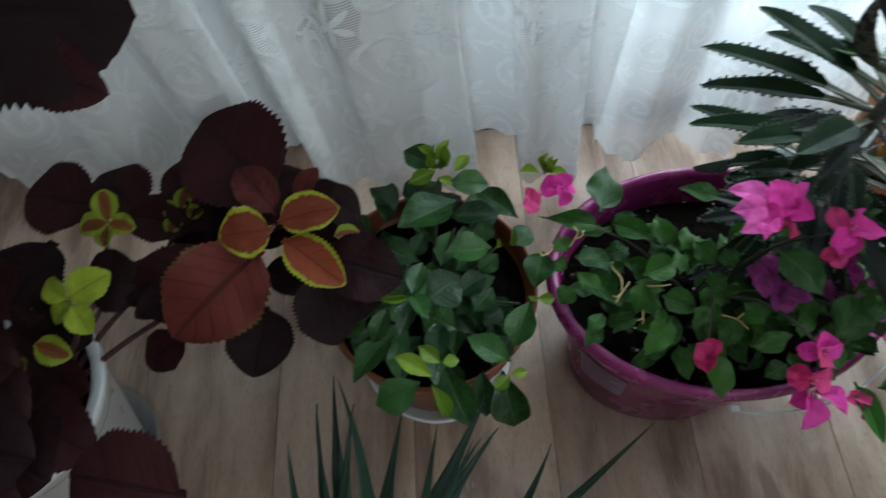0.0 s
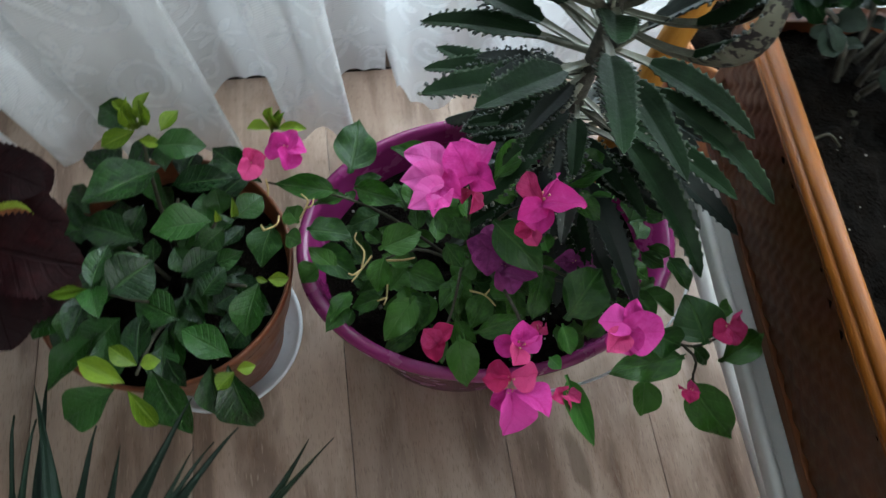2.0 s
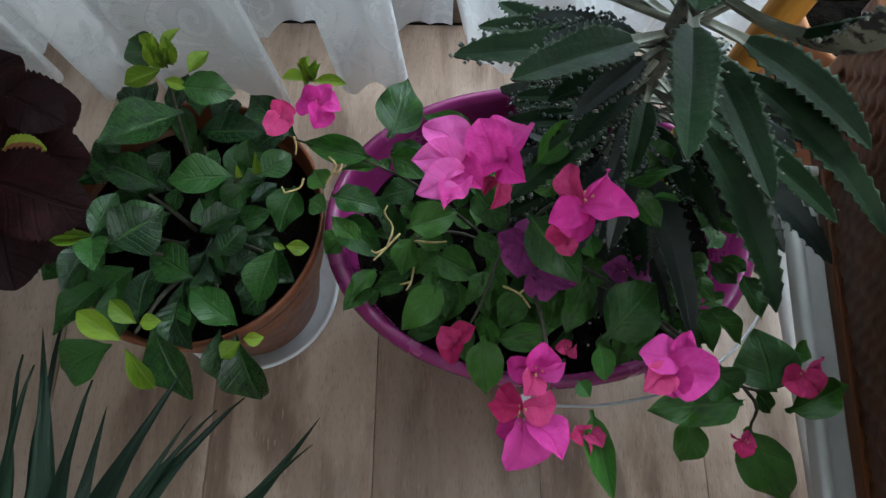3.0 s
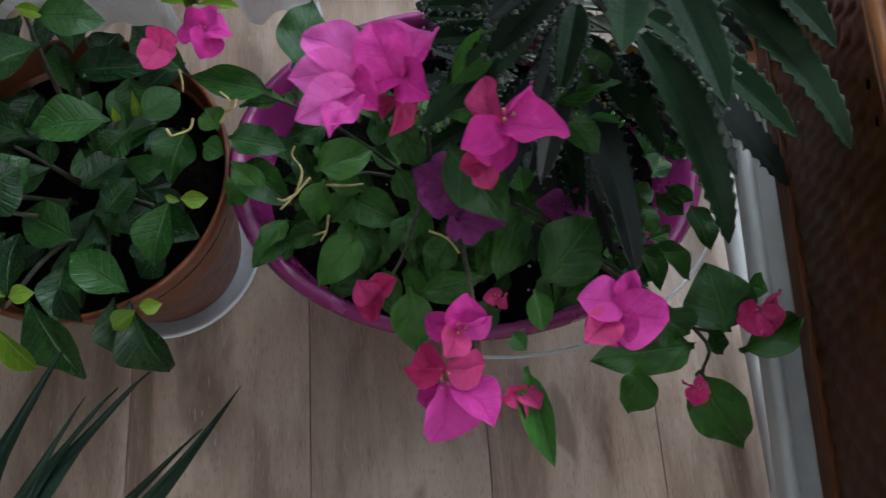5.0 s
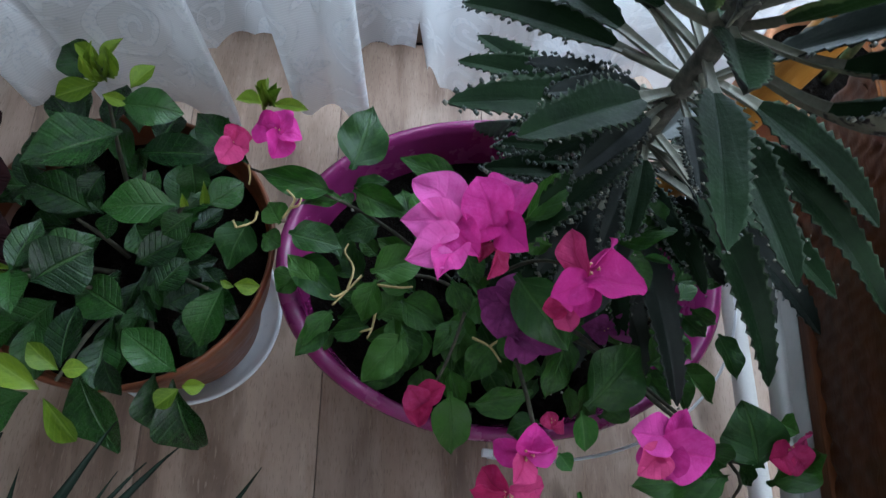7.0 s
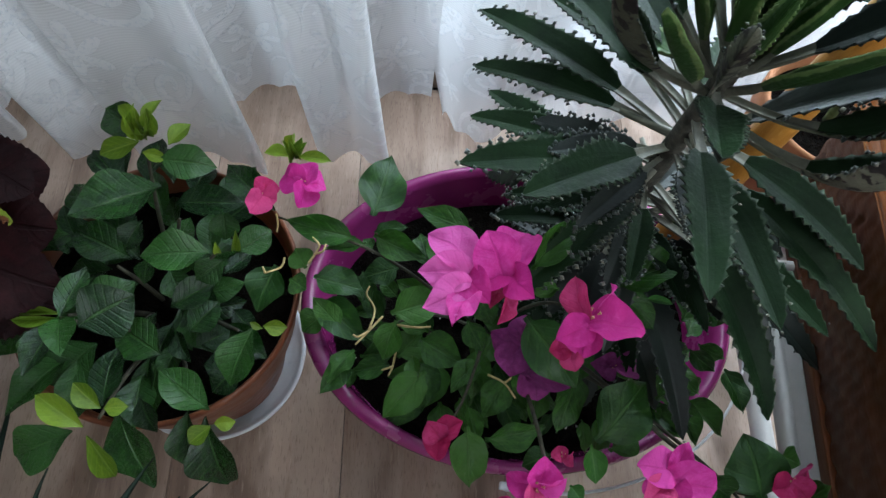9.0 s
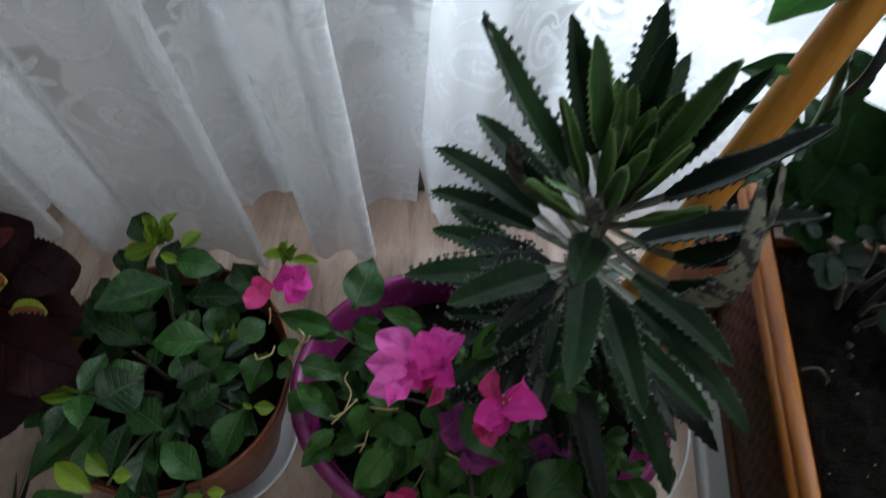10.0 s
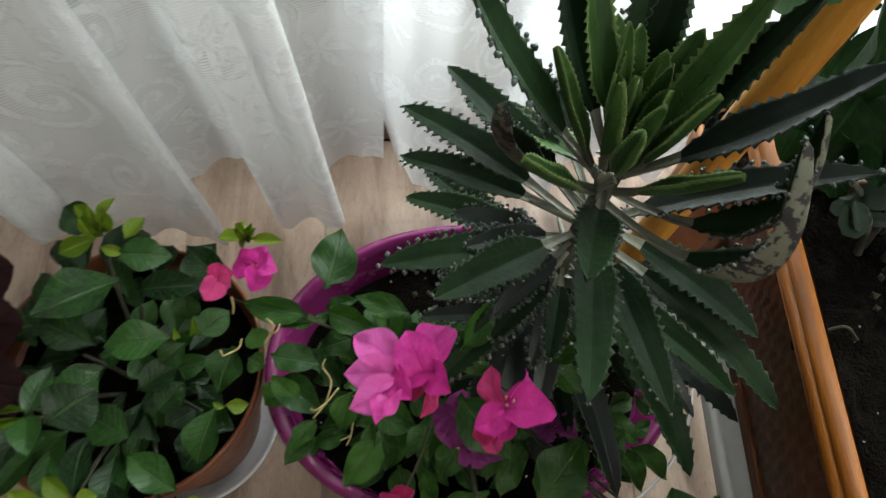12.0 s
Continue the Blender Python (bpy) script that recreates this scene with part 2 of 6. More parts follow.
def wood_material(name, light, dark, pale, rough, grain=(14, 1.1, 14), strength=0.25, knots=True, spec=0.25):
    """Grain along the local y axis, another stretch of it on each piece."""
    m, t, p = nodes_of(name)
    c, mp = t.nodes.new("ShaderNodeTexCoord"), t.nodes.new("ShaderNodeMapping")
    t.links.new(c.outputs["Object"], mp.inputs["Vector"])
    mp.inputs["Scale"].default_value = grain
    off = t.nodes.new("ShaderNodeCombineXYZ")
    r = random_of(t)
    t.links.new(maths(t, "MULTIPLY", r, 40.0), off.inputs[0])
    t.links.new(maths(t, "MULTIPLY", r, 17.0), off.inputs[1])
    t.links.new(off.outputs[0], mp.inputs["Location"])
    v = mp.outputs[0]
    broad, fine = noisy(t, v, 1.6, 5, 0.6, 1.4), noisy(t, v, 9.0, 6, 0.7, 0.6)
    hair = noisy(t, v, 34.0, 3, 0.6, 0.2)
    col = mixed(t, ramp(t, broad, 0.36, 0.66), light, dark)
    col = mixed(t, maths(t, "MULTIPLY", ramp(t, fine, 0.56, 0.72), 0.55), col, dark)
    col = mixed(t, maths(t, "MULTIPLY", ramp(t, hair, 0.58, 0.72), 0.4), col, pale)
    if knots:
        mk = t.nodes.new("ShaderNodeMapping")
        t.links.new(c.outputs["Object"], mk.inputs["Vector"])
        mk.inputs["Scale"].default_value = (9.0, 3.2, 9.0)
        t.links.new(off.outputs[0], mk.inputs["Location"])
        worn, knot = noisy(t, mk.outputs[0], 0.9, 4, 0.6), noisy(t, mk.outputs[0], 1.6, 1.5, 0.5, 0.4)
        col = mixed(t, maths(t, "MULTIPLY", ramp(t, worn, 0.44, 0.60), 0.62), col, pale)
        col = mixed(t, maths(t, "MULTIPLY", ramp(t, knot, 0.66, 0.74), 0.6), col, tuple(0.6 * q for q in dark))
        pores = noisy(t, v, 80.0, 2, 0.5, 0.0)
        col = mixed(t, maths(t, "MULTIPLY", ramp(t, pores, 0.56, 0.66), 0.35), col, tuple(0.7 * q for q in dark))
    bright = ramp(t, r, 0.0, 1.0, 0.86, 1.10)
    col = mixed(t, 1.0, col, bright, "MULTIPLY")
    t.links.new(col, p.inputs["Base Color"])
    t.links.new(ramp(t, fine, 0.3, 0.7, rough - 0.08, rough + 0.12), p.inputs["Roughness"])
    p.inputs["Specular IOR Level"].default_value = spec
    bumped(t, p, maths(t, "ADD", fine, hair), strength, 0.0008)
    return m


def lace_material():
    """Sheer net with mirrored woven scrolls, leafy sprigs, speckled raised thread and open windows of net."""
    m, t, p = nodes_of("lace_curtain")
    uv = t.nodes.new("ShaderNodeUVMap")
    v = uv.outputs[0]
    warp = add(t, "TexNoise", Scale=7.0, Detail=2.0)
    t.links.new(v, warp.inputs["Vector"])
    bent = t.nodes.new("ShaderNodeVectorMath")
    bent.operation = "MULTIPLY_ADD"
    t.links.new(warp.outputs["Color"], bent.inputs[0])
    bent.inputs[1].default_value = (0.085, 0.085, 0.085)
    t.links.new(v, bent.inputs[2])
    bx, by = t_x(t, bent.outputs[0]), t_y(t, bent.outputs[0])

    def cell(size_x, size_y, off_x, off_y):
        x = maths(t, "SUBTRACT", maths(t, "PINGPONG", maths(t, "ADD", maths(t, "DIVIDE", bx, size_x), off_x), 1.0), 0.5)
        y = maths(t, "SUBTRACT", maths(t, "PINGPONG", maths(t, "ADD", maths(t, "DIVIDE", by, size_y), off_y), 1.0), 0.5)
        r = maths(t, "SQRT", maths(t, "ADD", maths(t, "MULTIPLY", x, x), maths(t, "MULTIPLY", y, y)))
        return r, maths(t, "ARCTAN2", y, x)

    r1, a1 = cell(0.092, 0.108, 0.2, 0.1)
    volute = maths(t, "MULTIPLY", ramp(t, maths(t, "SINE", maths(t, "ADD", a1, maths(t, "MULTIPLY", r1, 34.0))), 0.0, 0.35), ramp(t, r1, 0.36, 0.42, 1.0, 0.0))
    r2, a2 = cell(0.092, 0.108, 0.7, 0.6)
    frond = ramp(t, maths(t, "SUBTRACT", r2, maths(t, "ADD", 0.17, maths(t, "MULTIPLY", maths(t, "SINE", maths(t, "MULTIPLY", a2, 6.0)), 0.11))), -0.015, 0.015, 1.0, 0.0)
    r3, a3 = cell(0.052, 0.046, 0.1, 0.35)
    curl = maths(t, "MULTIPLY", ramp(t, maths(t, "SINE", maths(t, "ADD", a3, maths(t, "MULTIPLY", r3, 22.0))), 0.2, 0.5), ramp(t, r3, 0.30, 0.36, 1.0, 0.0))
    scatter = ramp(t, noisy(t, v, 10.0, 2), 0.50, 0.56)
    woven = maths(t, "MAXIMUM", maths(t, "MAXIMUM", volute, frond), maths(t, "MULTIPLY", curl, scatter))
    speck = ramp(t, noisy(t, v, 260.0, 3), 0.50, 0.62)
    thread = maths(t, "SINE", maths(t, "MULTIPLY", maths(t, "ADD", t_y(t, v), maths(t, "MULTIPLY", noisy(t, v, 9.0, 2), 0.01)), 2100.0))
    net = ramp(t, thread, -0.4, 0.6)
    ground = maths(t, "ADD", 0.70, maths(t, "MULTIPLY", net, 0.06))
    window = maths(t, "MULTIPLY", ramp(t, t_y(t, v), 0.40, 0.50), ramp(t, noisy(t, v, 8.0, 2), 0.53, 0.57))
    ground = maths(t, "SUBTRACT", ground, maths(t, "MULTIPLY", window, maths(t, "SUBTRACT", 0.40, maths(t, "MULTIPLY", net, 0.30))))
    cover = maths(t, "MAXIMUM", ground, maths(t, "MULTIPLY", woven, maths(t, "ADD", 0.83, maths(t, "MULTIPLY", speck, 0.08))))
    col = mixed(t, maths(t, "MULTIPLY", maths(t, "MULTIPLY", speck, woven), 0.8), (0.93, 0.932, 0.935), (0.70, 0.72, 0.75))
    t.links.new(col, p.inputs["Base Color"])
    p.inputs["Roughness"].default_value = 0.85
    p.inputs["Specular IOR Level"].default_value = 0.15
    bumped(t, p, maths(t, "ADD", maths(t, "MULTIPLY", woven, 0.8), maths(t, "MULTIPLY", maths(t, "MULTIPLY", speck, woven), 0.9)), 0.6, 0.0016)
    tr, mx = t.nodes.new("ShaderNodeBsdfTranslucent"), t.nodes.new("ShaderNodeMixShader")
    t.links.new(col, tr.inputs["Color"])
    mx.inputs[0].default_value = 0.40
    t.links.new(p.outputs[0], mx.inputs[1])
    t.links.new(tr.outputs[0], mx.inputs[2])
    clear, last = t.nodes.new("ShaderNodeBsdfTransparent"), t.nodes.new("ShaderNodeMixShader")
    t.links.new(cover, last.inputs[0])
    t.links.new(clear.outputs[0], last.inputs[1])
    t.links.new(mx.outputs[0], last.inputs[2])
    t.links.new(last.outputs[0], t.nodes["Material Output"].inputs["Surface"])
    return m


def t_x(t, vector):
    s = t.nodes.new("ShaderNodeSeparateXYZ")
    t.links.new(vector, s.inputs[0])
    return s.outputs[0]


def t_y(t, vector):
    s = t.nodes.new("ShaderNodeSeparateXYZ")
    t.links.new(vector, s.inputs[0])
    return s.outputs[1]


def glass_material():
    m, t, p = nodes_of("window_glass")
    p.inputs["Transmission Weight"].default_value = 1.0
    p.inputs["Roughness"].default_value = 0.02
    p.inputs["IOR"].default_value = 1.45
    return m


SOIL = soil_material()
GAP = plain("dark_joint", (0.02, 0.015, 0.012), (0.03, 0.022, 0.018), 0.9, 30, 0.1)
PLANK = wood_material("laminate_plank", (0.385, 0.272, 0.206), (0.190, 0.124, 0.090), (0.53, 0.405, 0.320), 0.32, grain=(8, 1.1, 8), strength=0.18, spec=0.36)
SKIRT = wood_material("skirting_wood", (0.17, 0.12, 0.085), (0.11, 0.075, 0.052), (0.22, 0.16, 0.12), 0.45, grain=(1.1, 14, 14), knots=False)
OAK = wood_material("varnished_oak", (0.190, 0.060, 0.0058), (0.088, 0.024, 0.0024), (0.235, 0.085, 0.0110), 0.40, grain=(30, 1.6, 30), knots=False, spec=0.14)
PANEL = wood_material("reddish_brown_panel", (0.106, 0.0335, 0.0092), (0.053, 0.0146, 0.0038), (0.140, 0.0515, 0.0162), 0.36, grain=(20, 1.5, 20), knots=False, spec=0.4)
CANE = wood_material("yellow_cane", (0.44, 0.20, 0.034), (0.34, 0.13, 0.018), (0.52, 0.30, 0.09), 0.38, grain=(40, 40, 3), knots=False)
LACE = lace_material()
GLASS = glass_material()

# ---------------------------------------------------------------- mesh tools


def mesh_of(name, verts, faces, materials, uvs=None, smooth=True, slots=None):
    me = bpy.data.meshes.new(name)
    me.from_pydata([tuple(v) for v in verts], [], faces)
    for mt in materials if isinstance(materials, (list, tuple)) else [materials]:
        me.materials.append(mt)
    if uvs is not None:
        layer = me.uv_layers.new(name="UVMap")
        for loop in me.loops:
            layer.data[loop.index].uv = uvs[loop.vertex_index]
    for i, poly in enumerate(me.polygons):
        poly.use_smooth = smooth
        if slots:
            poly.material_index = slots[i]
    me.update()
    return me


def under(ob, parent):
    """Makes ob, which stands at its place in the world, a part of parent."""
    m = ob.matrix_basis.copy()
    base = parent.matrix_basis if parent.parent is None else parent.parent.matrix_basis @ parent.matrix_basis
    ob.parent = parent
    ob.matrix_basis = base.inverted() @ m
    return ob


def piece(name, me, parent, m=None, label="", kind=""):
    ob = new(name, me)
    if m is not None:
        ob.matrix_basis = m
    if parent is not None:
        under(ob, parent)
    return tagged(ob, label=label, kind=kind)


def thing(name, place, label, category, group="", kind=""):
    ob = new(name)
    ob.empty_display_size = 0.05
    ob.matrix_basis = Matrix.Translation(place)
    return tagged(ob, label, category, group, kind)


def tube(points, radii, sides=7):
    """A round bar along points; radii one number or one each."""
    pts = [Vector(p) for p in points]
    if isinstance(radii, (int, float)):
        radii = [radii] * len(pts)
    verts, faces, uvs = [], [], []
    side = None
    for i, p in enumerate(pts):
        d = (pts[min(i + 1, len(pts) - 1)] - pts[max(i - 1, 0)]).normalized()
        if side is None:
            side = d.orthogonal().normalized()
        side = (side - d * side.dot(d)).normalized()
        up = d.cross(side)
        for k in range(sides):
            a = 2 * math.pi * k / sides
            verts.append(p + (side * math.cos(a) + up * math.sin(a)) * radii[i])
            uvs.append((k / sides, i / max(len(pts) - 1, 1)))
    for i in range(len(pts) - 1):
        for k in range(sides):
            a, b = i * sides + k, i * sides + (k + 1) % sides
            faces.append((a, b, b + sides, a + sides))
    faces.append(tuple(range(sides - 1, -1, -1)))
    faces.append(tuple(range((len(pts) - 1) * sides, len(pts) * sides)))
    return verts, faces, uvs


def curve_through(points, steps=6):
    """Catmull-Rom through points."""
    p = [Vector(q) for q in points]
    p = [2 * p[0] - p[1]] + p + [2 * p[-1] - p[-2]]
    out = []
    for i in range(1, len(p) - 2):
        for s in range(steps):
            t = s / steps
            out.append(0.5 * (2 * p[i] + (p[i + 1] - p[i - 1]) * t + (2 * p[i - 1] - 5 * p[i] + 4 * p[i + 1] - p[i + 2]) * t * t + (3 * p[i] - p[i - 1] - 3 * p[i + 1] + p[i + 2]) * t ** 3))
    out.append(p[-2])
    return out


def ring_solid(profile, sides=64, squash=1.0):
    """Turns a closed-off profile of (radius, z) round z; squash narrows it in y."""
    verts, faces = [], []
    for r, z in profile:
        for k in range(sides):
            a = 2 * math.pi * k / sides
            verts.append((r * math.cos(a), r * math.sin(a) * (squash if not callable(squash) else squash(r)), z))
    for i in range(len(profile) - 1):
        for k in range(sides):
            a, b = i * sides + k, i * sides + (k + 1) % sides
            faces.append((a, b, b + sides, a + sides))
    faces.append(tuple(range(sides - 1, -1, -1)))
    faces.append(tuple(range((len(profile) - 1) * sides, len(profile) * sides)))
    return verts, faces


def slab(lo, hi, bevel=0.0):
    """A block between two corners with bevelled edges."""
    bm = bmesh.new()
    bmesh.ops.create_cube(bm, size=1.0)
    for v in bm.verts:
        v.co = [lo[i] + (v.co[i] + 0.5) * (hi[i] - lo[i]) for i in range(3)]
    if bevel:
        bmesh.ops.bevel(bm, geom=bm.edges[:], offset=bevel, segments=2, profile=0.6, affect="EDGES")
    return bm


def bm_mesh(name, bm, material, smooth=False):
    me = bpy.data.meshes.new(name)
    bm.to_mesh(me)
    bm.free()
    me.materials.append(material)
    for poly in me.polygons:
        poly.use_smooth = smooth
    return me


def block(name, lo, hi, material, parent=None, bevel=0.0, label="", kind=""):
    """A slab with its own origin in its middle."""
    c = [(a + b) / 2 for a, b in zip(lo, hi)]
    me = bm_mesh(name, slab([a - m for a, m in zip(lo, c)], [b - m for b, m in zip(hi, c)], bevel), material)
    return piece(name, me, parent, Matrix.Translation(c), label, kind)

# ---------------------------------------------------------------- the room

floor = piece("floor", bm_mesh("floor", slab((-1.6, -1.6, -0.10), (2.6, 0.64, -0.011)), GAP), None)
tagged(floor, "greyish brown wood-grain laminate floor in long planks", "floor", kind="structure")

DOOR = (0.2, 1.5, 0.03, 2.10)


def wall(name, lo, hi):
    ob = block(name, lo, hi, PLASTER)
    return tagged(ob, "plain pale painted room wall", "wall", kind="structure")


SASH = (-1.2, 0.14, 0.80, 2.10)
wall("wall_north", (-1.8, 0.64, 0.0), (SASH[0], 0.84, 2.6))
wall("wall_north_pier", (SASH[1], 0.64, 0.0), (DOOR[0], 0.84, 2.6))
wall("wall_north_apron", (SASH[0], 0.64, 0.0), (SASH[1], 0.84, SASH[2]))
wall("wall_north_lintel", (SASH[0], 0.64, SASH[3]), (SASH[1], 0.84, 2.6))
wall("wall_north_east", (DOOR[1], 0.64, 0.0), (2.8, 0.84, 2.6))
wall("wall_north_top", (DOOR[0], 0.64, DOOR[3]), (DOOR[1], 0.84, 2.6))
wall("wall_north_sill", (DOOR[0], 0.64, 0.0), (DOOR[1], 0.84, DOOR[2]))
wall("wall_west", (-1.8, -1.8, 0.0), (-1.6, 0.64, 2.6))
# opening of the added room window, placed to suit the fill lamp
PANE = (0.6, 2.0, 1.2, 2.4)
wall("wall_south", (-1.6, -1.8, 0.0), (PANE[0], -1.6, 2.6))
wall("wall_south_east", (PANE[1], -1.8, 0.0), (2.8, -1.6, 2.6))
wall("wall_south_sill", (PANE[0], -1.8, 0.0), (PANE[1], -1.6, PANE[2]))
wall("wall_south_top", (PANE[0], -1.8, PANE[3]), (PANE[1], -1.6, 2.6))
wall("wall_east", (2.6, -1.6, 0.0), (2.8, 0.64, 2.6))
tagged(block("ceiling", (-1.8, -1.8, 2.6), (2.8, 0.84, 2.7), CEILING_PAINT), "plain white ceiling", "ceiling", kind="structure")


def skirting(name, lo, hi):
    ob = block(name, lo, hi, SKIRT, bevel=0.004)
    return tagged(ob, "brown wood-grain skirting board along the wall", "baseboard", kind="structure")


skirting("baseboard", (-1.6, 0.624, 0.0), (2.6, 0.637, 0.06))


def glazing(name, along_x, a, b, z0, z1, at, label):
    """A frame with one pane across an opening, its face across y or across x."""
    w = 0.05
    base = ((a + b) / 2, at, z0) if along_x else (at, (a + b) / 2, z0)
    win = thing(name, base, label, "window", kind="structure")

    def bar(lo, hi, nm, mt):
        lo3 = (lo[0], at - 0.02, lo[1]) if along_x else (at - 0.02, lo[0], lo[1])
        hi3 = (hi[0], at + 0.02, hi[1]) if along_x else (at + 0.02, hi[0], hi[1])
        return block(nm, lo3, hi3, mt, win, 0.003)

    bar((a, z0), (a + w, z1), "window_frame", WHITE_WOOD)
    bar((b - w, z0), (b, z1), "window_frame", WHITE_WOOD)
    bar((a + w, z0), (b - w, z0 + w), "window_frame", WHITE_WOOD)
    bar((a + w, z1 - w), (b - w, z1), "window_frame", WHITE_WOOD)
    lo = (a + w, at - 0.003, z0 + w) if along_x else (at - 0.003, a + w, z0 + w)
    hi = (b - w, at + 0.003, z1 - w) if along_x else (at + 0.003, b - w, z1 - w)
    pane = block("pane", lo, hi, GLASS, win)
    pane.visible_shadow = False
    return win


glazing("door_1", True, DOOR[0], DOOR[1], DOOR[2], DOOR[3], 0.79, "white framed glazed balcony door behind the lace curtain")
glazing("window_2", True, SASH[0], SASH[1], SASH[2], SASH[3], 0.79, "white framed window behind the lace curtain")
# unseen window, added to hold the fill lamp
glazing("unseen_window_1", True, PANE[0], PANE[1], PANE[2], PANE[3], -1.72, "white framed room window out of view, added for the front light")


def curtain(name, folds, hem, top, label, seed, slant=0.0, pleat=0.004, lean=0.0):
    """A hanging sheet whose plan runs through the fold points; it gathers a little higher up."""
    plan = curve_through([(x, y, 0) for x, y in folds], 16)
    length = [0.0]
    for a, b in zip(plan, plan[1:]):
        length.append(length[-1] + (b - a).length)
    rows = 70
    verts, faces, uvs = [], [], []
    n = len(plan)
    for i, p in enumerate(plan):
        gather = 0.5 + noise.noise((p.x * 6, seed, 4.0))
        p.y += pleat * max(gather, 0) * math.sin(length[i] * 2 * math.pi / 0.062 + 2.0 * noise.noise((p.x * 9, seed, 0)))
    middle = sum(p.y for p in plan) / n
    for j in range(rows + 1):
        u = (j / rows) ** 1.7
        for i, p in enumerate(plan):
            wob = noise.noise((p.x * 7 + seed, u * 3.0, seed)) * 0.012 + noise.noise((length[i] * 30 + seed, u * 26, 3.1)) * 0.0022
            keep = 1.0 - 0.2 * u
            foot = hem + 0.012 * noise.noise((length[i] * 5.0, seed, 0)) + 0.010 * abs(math.sin(length[i] * 75.0))
            away = slant * math.exp(-length[i] / 0.05) * max(1 - (foot + (top - foot) * u) / 0.28, 0)
            rise = (top - foot) * u
            drift = -lean * min(rise, 1.0) * min(max((0.125 - p.x) / 0.05, 0), 1)
            verts.append((p.x + away + drift + 0.4 * wob, middle + (p.y - middle) * keep + wob * (0.3 + u), foot + (top - foot) * u))
            uvs.append((length[i], foot + (top - foot) * u))
    for j in range(rows):
        for i in range(n - 1):
            a = j * n + i
            faces.append((a, a + 1, a + n + 1, a + n))
    me = mesh_of(name, verts, faces, LACE, uvs)
    return tagged(piece(name, me, None), label, "curtain", "window curtains")


curtain("curtain", [(-0.95, 0.41), (-0.82, 0.37), (-0.70, 0.43), (-0.60, 0.37), (-0.53, 0.43), (-0.49, 0.365), (-0.43, 0.36), (-0.41, 0.43), (-0.375, 0.39), (-0.345, 0.36), (-0.30, 0.368), (-0.290, 0.380), (-0.325, 0.41), (-0.285, 0.455), (-0.235, 0.41), (-0.248, 0.368), (-0.232, 0.358), (-0.195, 0.392), (-0.165, 0.352), (-0.112, 0.366), (-0.056, 0.350), (-0.049, 0.358), (-0.068, 0.385), (-0.105, 0.405), (-0.085, 0.438), (-0.045, 0.458), (0.000, 0.444), (0.032, 0.425), (0.008, 0.395), (0.004, 0.378), (0.016, 0.366), (0.045, 0.377), (0.072, 0.364), (0.080, 0.374), (0.066, 0.398), (0.040, 0.430), (0.066, 0.448), (0.095, 0.460), (0.125, 0.456)], 0.20, 2.58, "white lace curtain in deep folds ending above the floor", 1.7, lean=0.11)
curtain("curtain", [(0.108, 0.515), (0.132, 0.50), (0.19, 0.468), (0.26, 0.52), (0.33, 0.475), (0.40, 0.53), (0.48, 0.485), (0.56, 0.54), (0.66, 0.48), (0.78, 0.53), (0.90, 0.48), (1.05, 0.53), (1.2, 0.48), (1.4, 0.53), (1.6, 0.5)], 0.085, 2.58, "white lace curtain glowing with daylight from the door behind", 5.2, slant=0.055, pleat=0.010)

# ---------------------------------------------------------------- leaves


def leaf_shape(name, outline, material, rows=12, cols=3, fold=0.12, arch=0.06, teeth=0.0, count=20, wave=0.0, tip_drop=0.0, seed=0):
    """A leaf one long and one wide at most, from the origin along y, its face up."""
    peak = max(outline(i / 200) for i in range(201))
    verts, faces, uvs = [], [], []
    across = [k / cols for k in range(-cols, cols + 1)]
    for i in range(rows + 1):
        u = i / rows
        w = outline(u) / peak
        for s in across:
            edge = 1.0
            if teeth and abs(s) == 1:
                edge = 1.0 + teeth * (1 if i % 2 else -1) * min(1, 6 * u * (1 - u) + 0.2)
            z = fold * abs(s) ** 1.3 * w - arch * (4 * u * (1 - u)) * -1 + wave * math.sin(u * 11 + (2 if s > 0 else 0)) * abs(s) - tip_drop * u * u
            z += tip_drop * u
            bend = 0.05 * math.sin(u * 2.4 + seed) * u
            edge *= 1 + 0.10 * noise.noise((u * 5.0, seed * 3.7, 2.0 if s > 0 else 8.0)) * min(1, 8 * (1 - u))
            z += 0.035 * noise.noise((u * 4 + seed, s * 1.7, seed)) * (0.3 + abs(s))
            verts.append((0.5 * w * s * edge + bend, u + (0.25 * teeth if abs(s) == 1 and i % 2 and i < rows else 0) / rows, z))
            uvs.append((0.5 + 0.5 * s, u))
    n = len(across)
    for i in range(rows):
        for k in range(n - 1):
            a = i * n + k
            faces.append((a, a + 1, a + n + 1, a + n))
    return mesh_of(name, verts, faces, material, uvs)


def oval(u):
    return 0.05 if u < 0.05 else max(math.sin(math.pi * (u - 0.03) ** 0.95 / 0.97 ** 0.95), 0.0) ** 0.92 * (1 - 0.5 * max(u - 0.78, 0)) + 0.01


def ovate(u):
    return 0.05 if u < 0.09 else max((u - 0.085) ** 0.55 * max(1 - u, 0) ** 1.0, 0.0) + 0.006


def heart(u):
    return max((u + 0.02) ** 0.42 * max(1.0 - u, 0) ** 0.50, 0.0) + 0.01


def broad(u):
    return 0.05 if u < 0.06 else max((u - 0.055) ** 0.58 * max(1.0 - u, 0) ** 0.74, 0.0) + 0.01


def spoon(u):
    return max((u + 0.01) ** 0.5 * max(1.0 - u, 0) ** 0.35, 0.0) + 0.02


